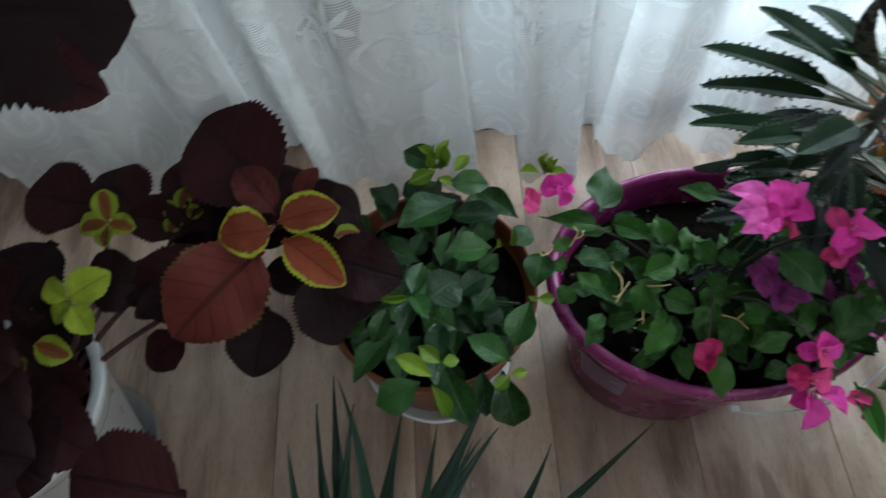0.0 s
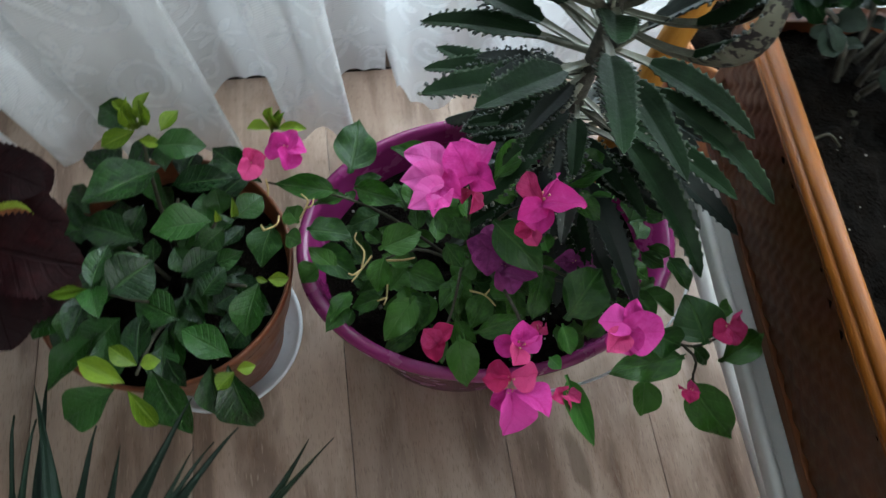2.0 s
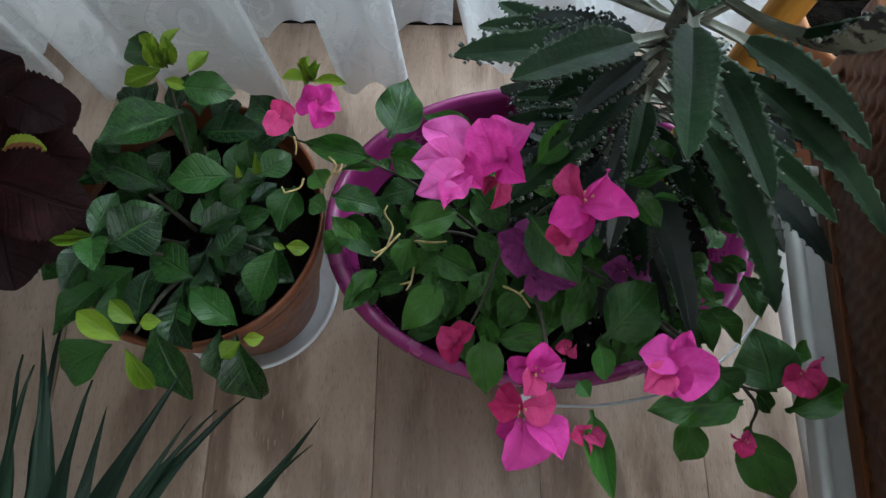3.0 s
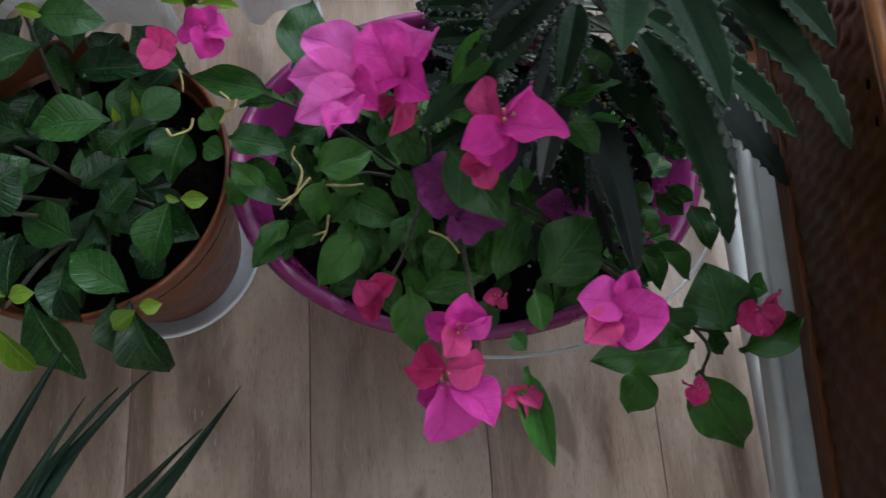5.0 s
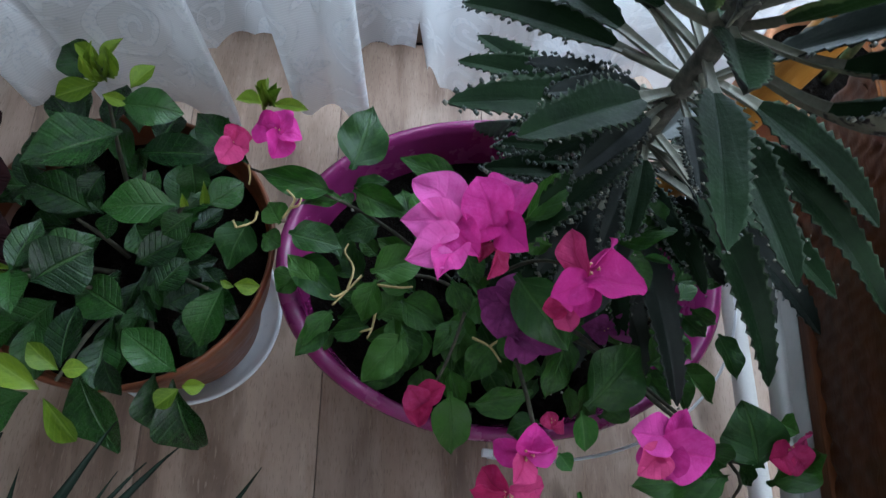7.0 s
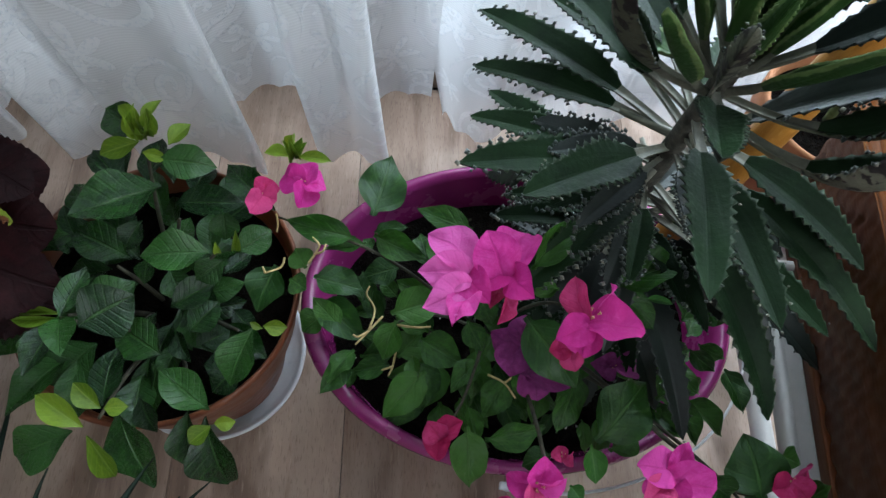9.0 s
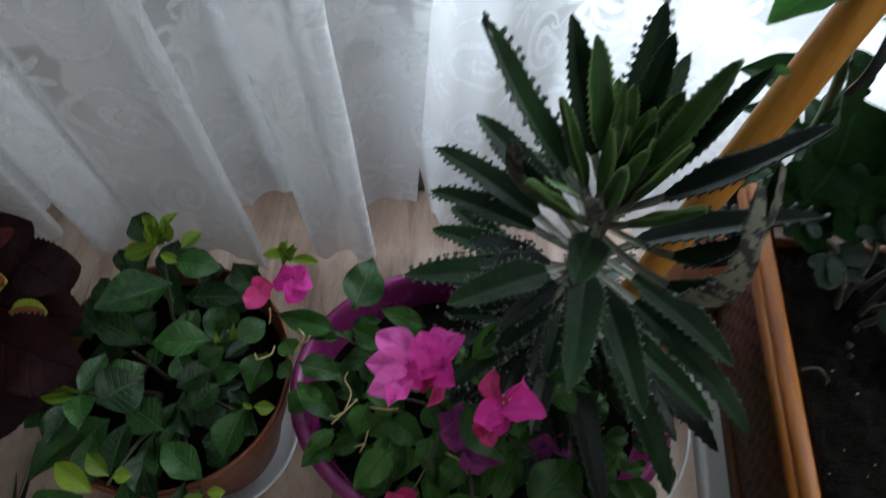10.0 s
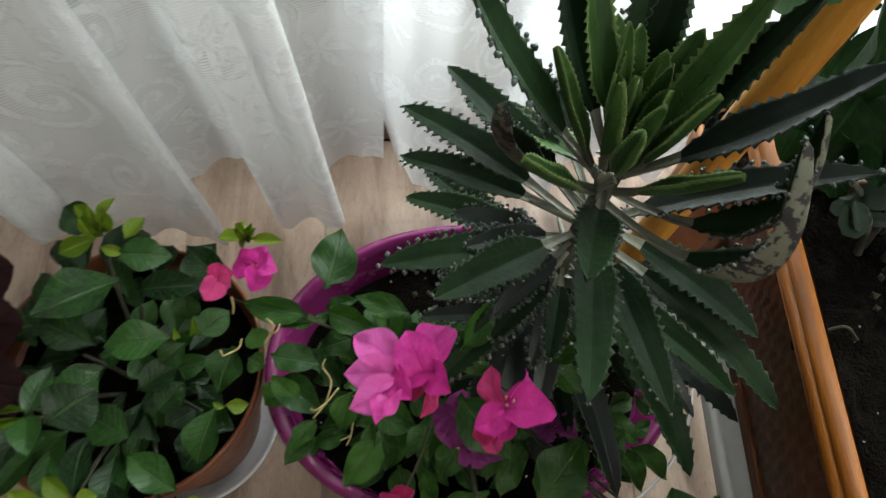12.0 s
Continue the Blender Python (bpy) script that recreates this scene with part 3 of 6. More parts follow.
def strap(u):
    return (0.62 + 0.38 * math.sin(math.pi * min(u * 1.25, 1.0) ** 0.8)) * max(1 - u ** 2.2, 0.0) + 0.008


def petal_shape(name, material, seed):
    """A papery bract: broad, pointed, keeled, its sides lifted and a little wavy."""
    rows, cols = 16, 5
    outline = [max((i / rows + 0.02) ** 0.52 * max(1.0 - (i / rows) ** 2.3, 0) ** 0.95, 0.012) for i in range(rows + 1)]
    peak = max(outline)
    verts, faces, uvs = [], [], []
    for i in range(rows + 1):
        u = i / rows
        for k in range(-cols, cols + 1):
            s = k / cols
            w = outline[i] / peak
            x, y = 0.5 * s * w, u
            z = 0.20 * abs(s) ** 1.2 * w + 0.22 * math.sin(math.pi * min(u * 0.9, 1)) * 0.5 - 0.10 * u ** 3
            z += 0.15 * noise.noise((x * 3.0 + seed * 5.1, y * 2.4, seed)) + 0.030 * abs(s) * math.sin(u * 9 + seed * 2 + (1.5 if s > 0 else 0))
            z += 0.012 * math.cos(s * 9.0) * w
            x += 0.06 * noise.noise((seed * 2.0, y * 3, s)) * u
            verts.append((x, y, z - 0.10 * noise.noise((seed * 5.1, 0, seed))))
            uvs.append((0.5 + 0.5 * s, u))
    n = 2 * cols + 1
    for i in range(rows):
        for k in range(n - 1):
            a = i * n + k
            faces.append((a, a + 1, a + n + 1, a + n))
    return mesh_of(name, verts, faces, material, uvs)


SHAPES = {
    "gard": [leaf_shape("gardenia_leaf", oval, GARD, rows=14, fold=0.08 + 0.05 * (k % 3), arch=0.02 + 0.035 * (k % 4), wave=0.02, seed=k + 1) for k in range(7)],
    "gard_new": [leaf_shape("gardenia_young_leaf", oval, GARD_NEW, rows=9, fold=f, arch=a) for f, a in ((0.2, 0.08), (0.3, 0.03))],
    "boug": [leaf_shape("bougainvillea_leaf", ovate, BOUG, rows=14, fold=0.06 + 0.07 * (k % 3), arch=0.02 + 0.04 * (k % 4), wave=0.055, seed=k + 20) for k in range(7)],
    "boug_new": [leaf_shape("bougainvillea_young_leaf", ovate, BOUG_NEW, fold=f, arch=a, wave=0.02) for f, a in ((0.2, 0.05), (0.12, 0.08))],
    "col_dark": [leaf_shape("coleus_leaf", broad, COL_DARK, rows=40, fold=f, arch=a, teeth=0.045, wave=0.02) for f, a in ((0.10, 0.08), (0.05, 0.12))],
    "col_red": [leaf_shape("coleus_leaf", broad, COL_RED, rows=40, fold=0.08, arch=0.10, teeth=0.045, wave=0.02)],
    "col_margin": [leaf_shape("coleus_leaf", broad, COL_MARGIN, rows=34, fold=0.10, arch=0.08, teeth=0.05, wave=0.015)],
    "col_green": [leaf_shape("coleus_leaf", broad, COL_GREEN, rows=20, fold=0.12, arch=0.08, teeth=0.06, wave=0.02)],
    "col_yellow": [leaf_shape("coleus_leaf", broad, COL_YELLOW, rows=20, fold=0.12, arch=0.08, teeth=0.06, wave=0.02)],
    "ficus_light": [leaf_shape("tall_plant_leaf", ovate, FICUS, fold=f, arch=a, wave=0.03) for f, a in ((0.15, 0.08), (0.25, 0.05))],
    "ficus_dark": [leaf_shape("tall_plant_leaf", ovate, FICUS_SHADED, fold=0.12, arch=0.10, wave=0.02)],
    "jade": [leaf_shape("jade_leaf", spoon, JADE, fold=0.06, arch=0.10)],
    "pink": [petal_shape("bract", PINK, k) for k in range(5)],
    "pale": [petal_shape("bract", PALE, k + 7) for k in range(3)],
    "red": [petal_shape("bract", RED, k + 11) for k in range(4)],
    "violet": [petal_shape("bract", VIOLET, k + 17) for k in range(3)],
}
chance = random.Random(11)


def along(base, tip, width, hint):
    """The pose that lays a unit shape from base to tip, its face towards hint."""
    y = Vector(tip) - Vector(base)
    n = y.length
    y = y / n
    z = Vector(hint)
    z = (z - y * z.dot(y)).normalized()
    x = y.cross(z)
    m = Matrix((x, y, z)).transposed().to_4x4()
    return Matrix.Translation(base) @ m @ Matrix.Diagonal((width, n, n, 1))


SLIM = {"gard": 1.03, "gard_new": 1.0, "col_dark": 1.12}


def leaf(plant, key, base, tip, width, hint=None):
    hint = hint or (chance.uniform(-0.4, 0.4), chance.uniform(-0.6, 0.1), 1.0)
    return piece("leaf", chance.choice(SHAPES[key]), plant, along(base, tip, width * SLIM.get(key, 1.0), hint))


def stalk(plant, points, radii, material, name="stem", steps=5, sides=7, label=""):
    pts = curve_through(points, steps)
    if not isinstance(radii, (int, float)):
        a, b = radii
        radii = [a + (b - a) * i / (len(pts) - 1) for i in range(len(pts))]
    v, f, uv = tube(pts, radii, sides)
    return piece(name, mesh_of(name, v, f, material, uv), plant, label=label)


# ---------------------------------------------------------------- pots


def soil_disc(name, a, b, z, plant, seed, lump=0.008, dome=0.006):
    """A lumpy oval sheet of earth with a rim that dips under it."""
    verts, faces = [(0, 0, z + dome)], []
    rings, sides = 16, 56
    for i in range(1, rings + 1):
        for k in range(sides):
            t = 2 * math.pi * k / sides
            x, y = a * i / rings * math.cos(t), b * i / rings * math.sin(t)
            h = lump * (noise.noise((x * 45 + seed, y * 45, 0)) + 0.6 * noise.noise((x * 130, y * 130 + seed, 1)))
            verts.append((x, y, z + dome * (1 - (i / rings) ** 2) + (h if i < rings else 0)))
    for k in range(sides):
        faces.append((0, 1 + k, 1 + (k + 1) % sides))
    for i in range(rings - 1):
        for k in range(sides):
            p, q = 1 + i * sides + k, 1 + i * sides + (k + 1) % sides
            faces.append((p, p + sides, q + sides, q))
    me = mesh_of(name, verts, faces, SOIL)
    return piece("soil", me, plant, Matrix.Translation(plant.location), "dark potting soil")


def crumbs(plant, cx, cy, a, b, z, count, size, material, seed, name="perlite"):
    """Small grains strewn over the earth, one mesh."""
    rr = random.Random(seed)
    verts, faces = [], []
    for _ in range(count):
        t, r = rr.uniform(0, 6.283), math.sqrt(rr.uniform(0, 1))
        c = Vector((cx + a * r * math.cos(t), cy + b * r * math.sin(t), z + rr.uniform(0, 0.006)))
        s = size * rr.uniform(0.5, 1.4)
        k = len(verts)
        turn = Euler((rr.uniform(0, 6), rr.uniform(0, 6), rr.uniform(0, 6))).to_matrix()
        for d in ((1, 0, 0), (-0.8, 0.2, 0), (0, 1.1, 0), (0, -0.9, 0.2), (0, 0, 0.8), (0.1, 0, -0.7)):
            verts.append(c + turn @ Vector(d) * s)
        for q in ((0, 2, 4), (2, 1, 4), (1, 3, 4), (3, 0, 4), (2, 0, 5), (1, 2, 5), (3, 1, 5), (0, 3, 5)):
            faces.append(tuple(k + i for i in q))
    return piece(name, mesh_of(name, verts, faces, material, smooth=False), plant, kind="stuff")


def round_pot(plant, name, top_r, foot_r, height, z0, wall_t, lip, material, label=""):
    """A tapering pot with a turned-over rim; it is hollow down to the earth."""
    prof = [(foot_r * 0.6, z0), (foot_r, z0), (foot_r + 0.002, z0 + 0.004)]
    zl = z0 + height - lip
    rl = foot_r + (top_r - foot_r) * (height - lip) / height
    prof += [(rl - 0.004, zl - 0.002), (rl + 0.001, zl), (top_r, z0 + height - 0.004), (top_r - 0.001, z0 + height - 0.001), (top_r - 0.003, z0 + height), (top_r - wall_t, z0 + height - 0.003)]
    prof += [(top_r - wall_t - 0.006, z0 + height * 0.7), (top_r - wall_t - 0.01, z0 + height * 0.62), (0.01, z0 + height * 0.62)]
    v, f = ring_solid(prof, 72)
    return piece(name, mesh_of(name, v, f, material), plant, Matrix.Translation((plant.location.x, plant.location.y, 0)), label)


# gardenia in a brown pot on a white saucer
saucer = thing("saucer", (-0.117, 0.207, 0.0), "white round plastic saucer on the floor under the brown pot", "saucer")
sv, sf = ring_solid([(0.02, 0.0), (0.088, 0.0), (0.092, 0.004), (0.103, 0.022), (0.105, 0.0245), (0.102, 0.0255), (0.099, 0.023), (0.089, 0.006), (0.02, 0.005)], 72)
piece("dish", mesh_of("dish", sv, sf, WHITE), saucer, Matrix.Translation(saucer.location))
gardenia = thing("potted_gardenia", (-0.121, 0.206, 0.005), "glossy dark green leafy shrub in a brown plastic pot", "potted plant")
round_pot(gardenia, "pot", 0.125, 0.081, 0.237, 0.006, 0.005, 0.03, CLAY, "reddish brown plastic pot")
gard_soil = soil_disc("soil", 0.118, 0.118, 0.205, gardenia, 3)
gard_soil.location.z = -0.005
for a, b in (((-0.105, 0.27, 0.365), 0.20), ((-0.05, 0.20, 0.335), 0.0), ((-0.15, 0.148, 0.33), 0.0), ((-0.115, 0.075, 0.325), 0.0), ((-0.03, 0.145, 0.315), 0.0), ((-0.06, 0.09, 0.29), 0.0), ((-0.09, 0.24, 0.31), 0.0), ((-0.135, 0.2, 0.30), 0.0)):
    foot = Vector((-0.121 + (a[0] + 0.121) * 0.25, 0.206 + (a[1] - 0.206) * 0.25, 0.20))
    stalk(gardenia, [foot, (foot + Vector(a)) / 2 + Vector((0, 0, 0.012)), a], (0.0026, 0.0013), BARK)

# oval purple tub with two plants
tub = thing("oval_tub", (0.199, 0.188, 0.0), "oval magenta purple plastic tub of soil with a wire handle", "planter")
SQ = 0.14 / 0.187


def oval_ring(profile):
    return ring_solid(profile, 96, SQ)


tv, tf = oval_ring([(0.09, 0.0), (0.121, 0.0), (0.126, 0.005), (0.162, 0.20), (0.1755, 0.248), (0.1775, 0.251), (0.184, 0.253), (0.1885, 0.258), (0.190, 0.266), (0.1885, 0.274), (0.184, 0.2785), (0.178, 0.276), (0.1745, 0.268), (0.166, 0.225), (0.158, 0.20), (0.10, 0.20)])
piece("tub_wall", mesh_of("tub_wall", tv, tf, PURPLE), tub, Matrix.Translation(tub.location), "glossy magenta plastic wall with a rolled rim")
soil_disc("soil", 0.166, 0.166 * SQ, 0.224, tub, 8, 0.012, 0.010)
crumbs(tub, 0.199, 0.188, 0.16, 0.118, 0.232, 30, 0.0016, PERLITE, 4)
crumbs(tub, 0.199, 0.188, 0.16, 0.118, 0.230, 60, 0.0036, BARK, 5, "bark_litter")
wire = []
for i in range(41):
    a = radians(-95 + 125 * i / 40)
    bulge = 0.010 + 0.012 * math.sin(math.pi * i / 40)
    wire.append((0.199 + (0.190 + bulge) * math.cos(a), 0.188 + (0.1425 + bulge) * math.sin(a), 0.262 - 0.006 * math.sin(math.pi * i / 40)))
wv, wf, wu = tube(wire, 0.0013, 8)
piece("wire_handle", mesh_of("wire_handle", wv, wf, STEEL, wu), tub, label="thin pale metal wire handle")
for a in (-95, 30):
    c = Vector((0.199 + 0.198 * math.cos(radians(a)), 0.188 + 0.150 * math.sin(radians(a)), 0.263))
    piece("clip", bm_mesh("clip", slab((-0.003, -0.004, -0.004), (0.003, 0.004, 0.004), 0.001), WHITE), tub, Matrix.Translation(c) @ pose(0, 0, 0, 0, 0, a))


def on_tub(a0, a1, z0, z1, lift, material, name, parent):
    """A curved patch on the tub's outer wall."""
    verts, faces = [], []
    n = 12
    for j in range(2):
        z = (z0, z1)[j]
        r = 0.126 + (0.162 - 0.126) * (z - 0.005) / 0.195 + lift
        for i in range(n + 1):
            a = radians(a0 + (a1 - a0) * i / n)
            verts.append((0.199 + r * math.cos(a), 0.188 + r * SQ * math.sin(a), z))
    for i in range(n):
        faces.append((i, i + 1, n + 2 + i, n + 1 + i))
    return piece(name, mesh_of(name, verts, faces, material), parent)


sticker = on_tub(205, 232, 0.11, 0.19, 0.0012, LABEL_PAPER, "label", tub)
for k in range(5):
    on_tub(207, 229 - 4 * (k % 2), 0.120 + 0.014 * k, 0.126 + 0.014 * k, 0.0019, LABEL_INK, "printed_line", sticker)

# terracotta pot with the tall green plant, and its cane
CAP = 0.847
TP = (0.53, 0.40)
tall_plant = thing("potted_tree", (TP[0], TP[1], 0.0), "bright green broad-leaved plant in a terracotta pot by the curtain", "potted plant")
round_pot(tall_plant, "pot", 0.078, 0.058, 0.30, 0.0, 0.007, 0.04, TERRA, "orange terracotta pot")
tall_soil = soil_disc("soil", 0.070, 0.070, 0.275, tall_plant, 13)
stalk(tall_plant, [(TP[0], TP[1], 0.27), (0.45, 0.34, 0.46), (0.375, 0.27, 0.62), (0.318, 0.228, 0.73), (0.330, 0.236, 0.84)], (0.005, 0.0022), GREEN_STEM)
cane = thing("plant_stake", (0.2585, 0.184, 0.235), "yellow varnished wooden stake with black cap stuck in the purple tub", "stake")
P0, P1 = Vector((0.2576, 0.1833, 0.21)), Vector((0.3295, 0.2275, 0.86))
cv, cf, cu = tube([P0 + (P1 - P0) * i / 12 for i in range(13)], [0.0102] * 13, 20)
piece("shaft", mesh_of("shaft", cv, cf, CANE, cu), cane)
hv, hf, hu = tube([P0 + (P1 - P0) * s for s in (CAP, CAP + 0.006, CAP + 0.05, 1.0, 1.01)], [0.0108, 0.0122, 0.0126, 0.0126, 0.009], 20)
piece("cap", mesh_of("cap", hv, hf, BLACK, hu), cane, label="black plastic cap")
ribbon = curve_through([P0 + (P1 - P0) * CAP + Vector((0.010, 0.004, 0.004)), P0 + (P1 - P0) * (CAP - 0.03) + Vector((0.018, 0.004, 0)), (0.329, 0.203, 0.703), (0.335, 0.212, 0.672)], 8)
rv, rf = [], []
for i, p in enumerate(ribbon):
    w = 0.0042 - 0.0016 * i / len(ribbon)
    rv += [p + Vector((-w, 0, 0)), p + Vector((w, 0, 0)), p + Vector((w, 0.0012, 0)), p + Vector((-w, 0.0012, 0))]
for i in range(len(ribbon) - 1):
    for k in range(4):
        a, b = i * 4 + k, i * 4 + (k + 1) % 4
        rf.append((a, b, b + 4, a + 4))
rf += [(3, 2, 1, 0), tuple(range(len(rv) - 4, len(rv)))]
piece("strap", mesh_of("strap", rv, rf, BLACK), cane, label="black woven strap")

# wooden box of soil on a white tray and low bench
BX0, BX1, BY0, BY1 = 0.358, 0.60, -0.42, 0.262
bench = thing("bench", (0.47, -0.13, 0.0), "low white painted bench with a floor rail and feet", "bench")
block("top", (0.392, -0.45, 0.345), (0.64, 0.190, 0.362), WHITE_WOOD, bench, 0.003)
rail = curve_through([(0.528, -0.15, 0.042), (0.529, 0.0, 0.042), (0.531, 0.30, 0.042)], 10)
lv, lf, lu = tube(rail, 0.0125, 16)
piece("rail", mesh_of("rail", lv, lf, WHITE_WOOD, lu), bench)
for y in (-0.152, 0.31):
    foot = slab((0.502, y - 0.016, 0.0), (0.66, y + 0.016, 0.032), 0.010)
    piece("foot", bm_mesh("foot", foot, WHITE_WOOD, True), bench)
    block("leg", (0.545, y - 0.018, 0.034), (0.585, y + 0.018, 0.347), WHITE_WOOD, bench, 0.004)
tray = thing("tray", (0.47, -0.13, 0.362), "long white plastic drip tray under the wooden box", "tray")
block("base", (0.3670, -0.44, 0.362), (0.62, 0.190, 0.3665), CREAM, tray, 0.001)
for x in (0.3590, 0.620):
    side = slab((x, -0.446, 0.362), (x + 0.0085, 0.196, 0.3785), 0.0040)
    piece("side", bm_mesh("side", side, CREAM, True), tray, label="rounded raised edge")
for y in (-0.4455, 0.1870):
    end = slab((0.3680, y, 0.362), (0.6195, y + 0.0085, 0.3785), 0.0040)
    piece("end", bm_mesh("end", end, CREAM, True), tray, label="rounded raised edge")

box = thing("wooden_planter", (0.48, -0.11, 0.368), "long varnished wooden planter box with moulded rim full of dark soil", "planter")


def ribbed_panel(a, b, z0, z1, at, lean, axis):
    """A board with slanting shallow ribs on its outer face."""
    verts, faces = [], []
    nu, nv = 260, 12
    for layer in (0, 1):
        for j in range(nv + 1):
            for i in range(nu + 1):
                s, z = a + (b - a) * i / nu, z0 + (z1 - z0) * j / nv
                rib = 0.0042 * abs(math.sin((s + 0.75 * (z - z0)) * math.pi / 0.021))
                off = at - lean * (z - z0) / (z1 - z0) - (rib if layer == 0 else -0.012)
                verts.append((off, s, z) if axis == 0 else (s, off, z))
    w = nu + 1
    m = w * (nv + 1)
    for j in range(nv):
        for i in range(nu):
            p = j * w + i
            faces.append((p, p + w, p + w + 1, p + 1))
            faces.append((m + p, m + p + 1, m + p + w + 1, m + p + w))
    for j in range(nv):
        p, q = j * w, j * w + nu
        faces.append((p, m + p, m + p + w, p + w))
        faces.append((q, q + w, m + q + w, m + q))
    return mesh_of("side_panel", verts, faces, PANEL)


block("plinth", (0.3835, BY0, 0.3685), (0.394, BY1 - 0.012, 0.380), PANEL, box, 0.0015)
piece("side_panel", ribbed_panel(BY0, BY1 - 0.012, 0.379, 0.511, 0.3900, 0.0275, 0), box)
block("side_panel", (BX1 - 0.014, BY0, 0.369), (BX1, BY1, 0.504), PANEL, box, 0.002)
block("end_panel", (0.374, BY1 - 0.026, 0.369), (BX1 - 0.014, BY1 - 0.012, 0.504), PANEL, box, 0.002)
block("end_panel", (0.374, BY0, 0.369), (BX1 - 0.014, BY0 + 0.014, 0.504), PANEL, box, 0.002)


def rim_bar(points, inward):
    """A moulded rail: stepped outside, rounded on top."""
    prof = [(0.003, 0.51), (-0.004, 0.5101), (-0.0062, 0.511), (-0.0062, 0.5124), (-0.0048, 0.5129), (-0.0048, 0.5135), (-0.0072, 0.5143), (-0.008, 0.517), (-0.0076, 0.5198), (-0.006, 0.5215), (-0.0044, 0.5219), (-0.0044, 0.5224), (-0.0056, 0.5231), (-0.0048, 0.5257), (-0.002, 0.5278), (0.002, 0.5285), (0.004, 0.5278), (0.006, 0.5247), (0.006, 0.51)]
    (x0, y0), (x1, y1) = points
    verts, faces = [], []
    for x, y in ((x0, y0), (x1, y1)):
        for o, z in prof:
            verts.append((x + inward[0] * o, y + inward[1] * o, z))
    n = len(prof)
    for k in range(n):
        a, b = k, (k + 1) % n
        faces.append((a, b, b + n, a + n))
    faces += [tuple(range(n - 1, -1, -1)), tuple(range(n, 2 * n))]
    me = mesh_of("rim_rail", verts, faces, OAK)
    for poly in list(me.polygons)[-2:]:
        poly.use_smooth = False
    return me


piece("rim_rail", rim_bar(((0.3575, BY0 - 0.006), (0.3575, BY1 + 0.004)), (1, 0)), box, label="golden brown moulded rail")
piece("rim_rail", rim_bar(((BX1, BY0 - 0.006), (BX1, BY1 + 0.004)), (-1, 0)), box, label="golden brown moulded rail")
piece("rim_rail", rim_bar(((0.367, BY1), (BX1 - 0.010, BY1)), (0, -1)), box, label="golden brown moulded rail")
piece("rim_rail", rim_bar(((0.367, BY0), (BX1 - 0.010, BY0)), (0, 1)), box, label="golden brown moulded rail")
gv, gf = [], []
nx, ny = 60, 130
for j in range(ny + 1):
    for i in range(nx + 1):
        x, y = 0.365 + (BX1 - 0.372) * i / nx, BY0 + 0.008 + (BY1 - BY0 - 0.016) * j / ny
        gv.append((x, y, 0.492 + 0.010 * noise.noise((x * 40, y * 40, 2)) + 0.006 * noise.noise((x * 120, y * 120, 5))))
for j in range(ny):
    for i in range(nx):
        a = j * (nx + 1) + i
        gf.append((a, a + 1, a + nx + 2, a + nx + 1))
piece("soil", mesh_of("soil", gv, gf, SOIL), box, label="dark crumbly potting soil")
crumbs(box, 0.47, 0.05, 0.09, 0.14, 0.495, 60, 0.0006, PERLITE, 21)
crumbs(box, 0.47, 0.05, 0.09, 0.14, 0.495, 40, 0.0028, BARK, 22, "bark_litter")
stalk(box, [(0.372, 0.130, 0.505), (0.385, 0.132, 0.512), (0.395, 0.126, 0.506)], 0.0009, BARK, "dry_curl")
# the box and its tray stand a little askew
ASKEW = Matrix.Translation((0.364, 0.17, 0)) @ Matrix.Rotation(radians(-3.6), 4, "Z") @ Matrix.Translation((-0.360, -0.17, 0))
for ob in (tray, box):
    ob.matrix_basis = ASKEW @ ob.matrix_basis
jade_plant = thing("succulent", (0.46, 0.17, 0.49), "small grey-green succulent growing in the wooden box", "succulent")

# white pot of coleus
WP = (-0.585, 0.092)
coleus = thing("potted_coleus", (WP[0], WP[1], 0.0), "maroon and yellow-edged coleus spreading from a white pot", "potted plant")
round_pot(coleus, "pot", 0.117, 0.060, 0.255, 0.006, 0.014, 0.02, WHITE, "white plastic pot")
soil_disc("soil", 0.104, 0.104, 0.215, coleus, 31)
plate = thing("saucer", (WP[0], WP[1], 0.0), "grey round plastic saucer under the white pot", "saucer")
pv, pf = ring_solid([(0.02, 0.0), (0.072, 0.0), (0.084, 0.022), (0.086, 0.024), (0.083, 0.025), (0.070, 0.0055), (0.02, 0.0055)], 64)
piece("dish", mesh_of("dish", pv, pf, GREY), plate, Matrix.Translation(plate.location))


def coleus_stem(points):
    foot, head = Vector((WP[0] + 0.05, WP[1] + 0.02, 0.215)), Vector(points[0])
    stalk(coleus, [head, head * 0.75 + foot * 0.25 - Vector((0, 0, 0.02)), head * 0.35 + foot * 0.65, foot], (0.0022, 0.0036), MAROON_STEM)


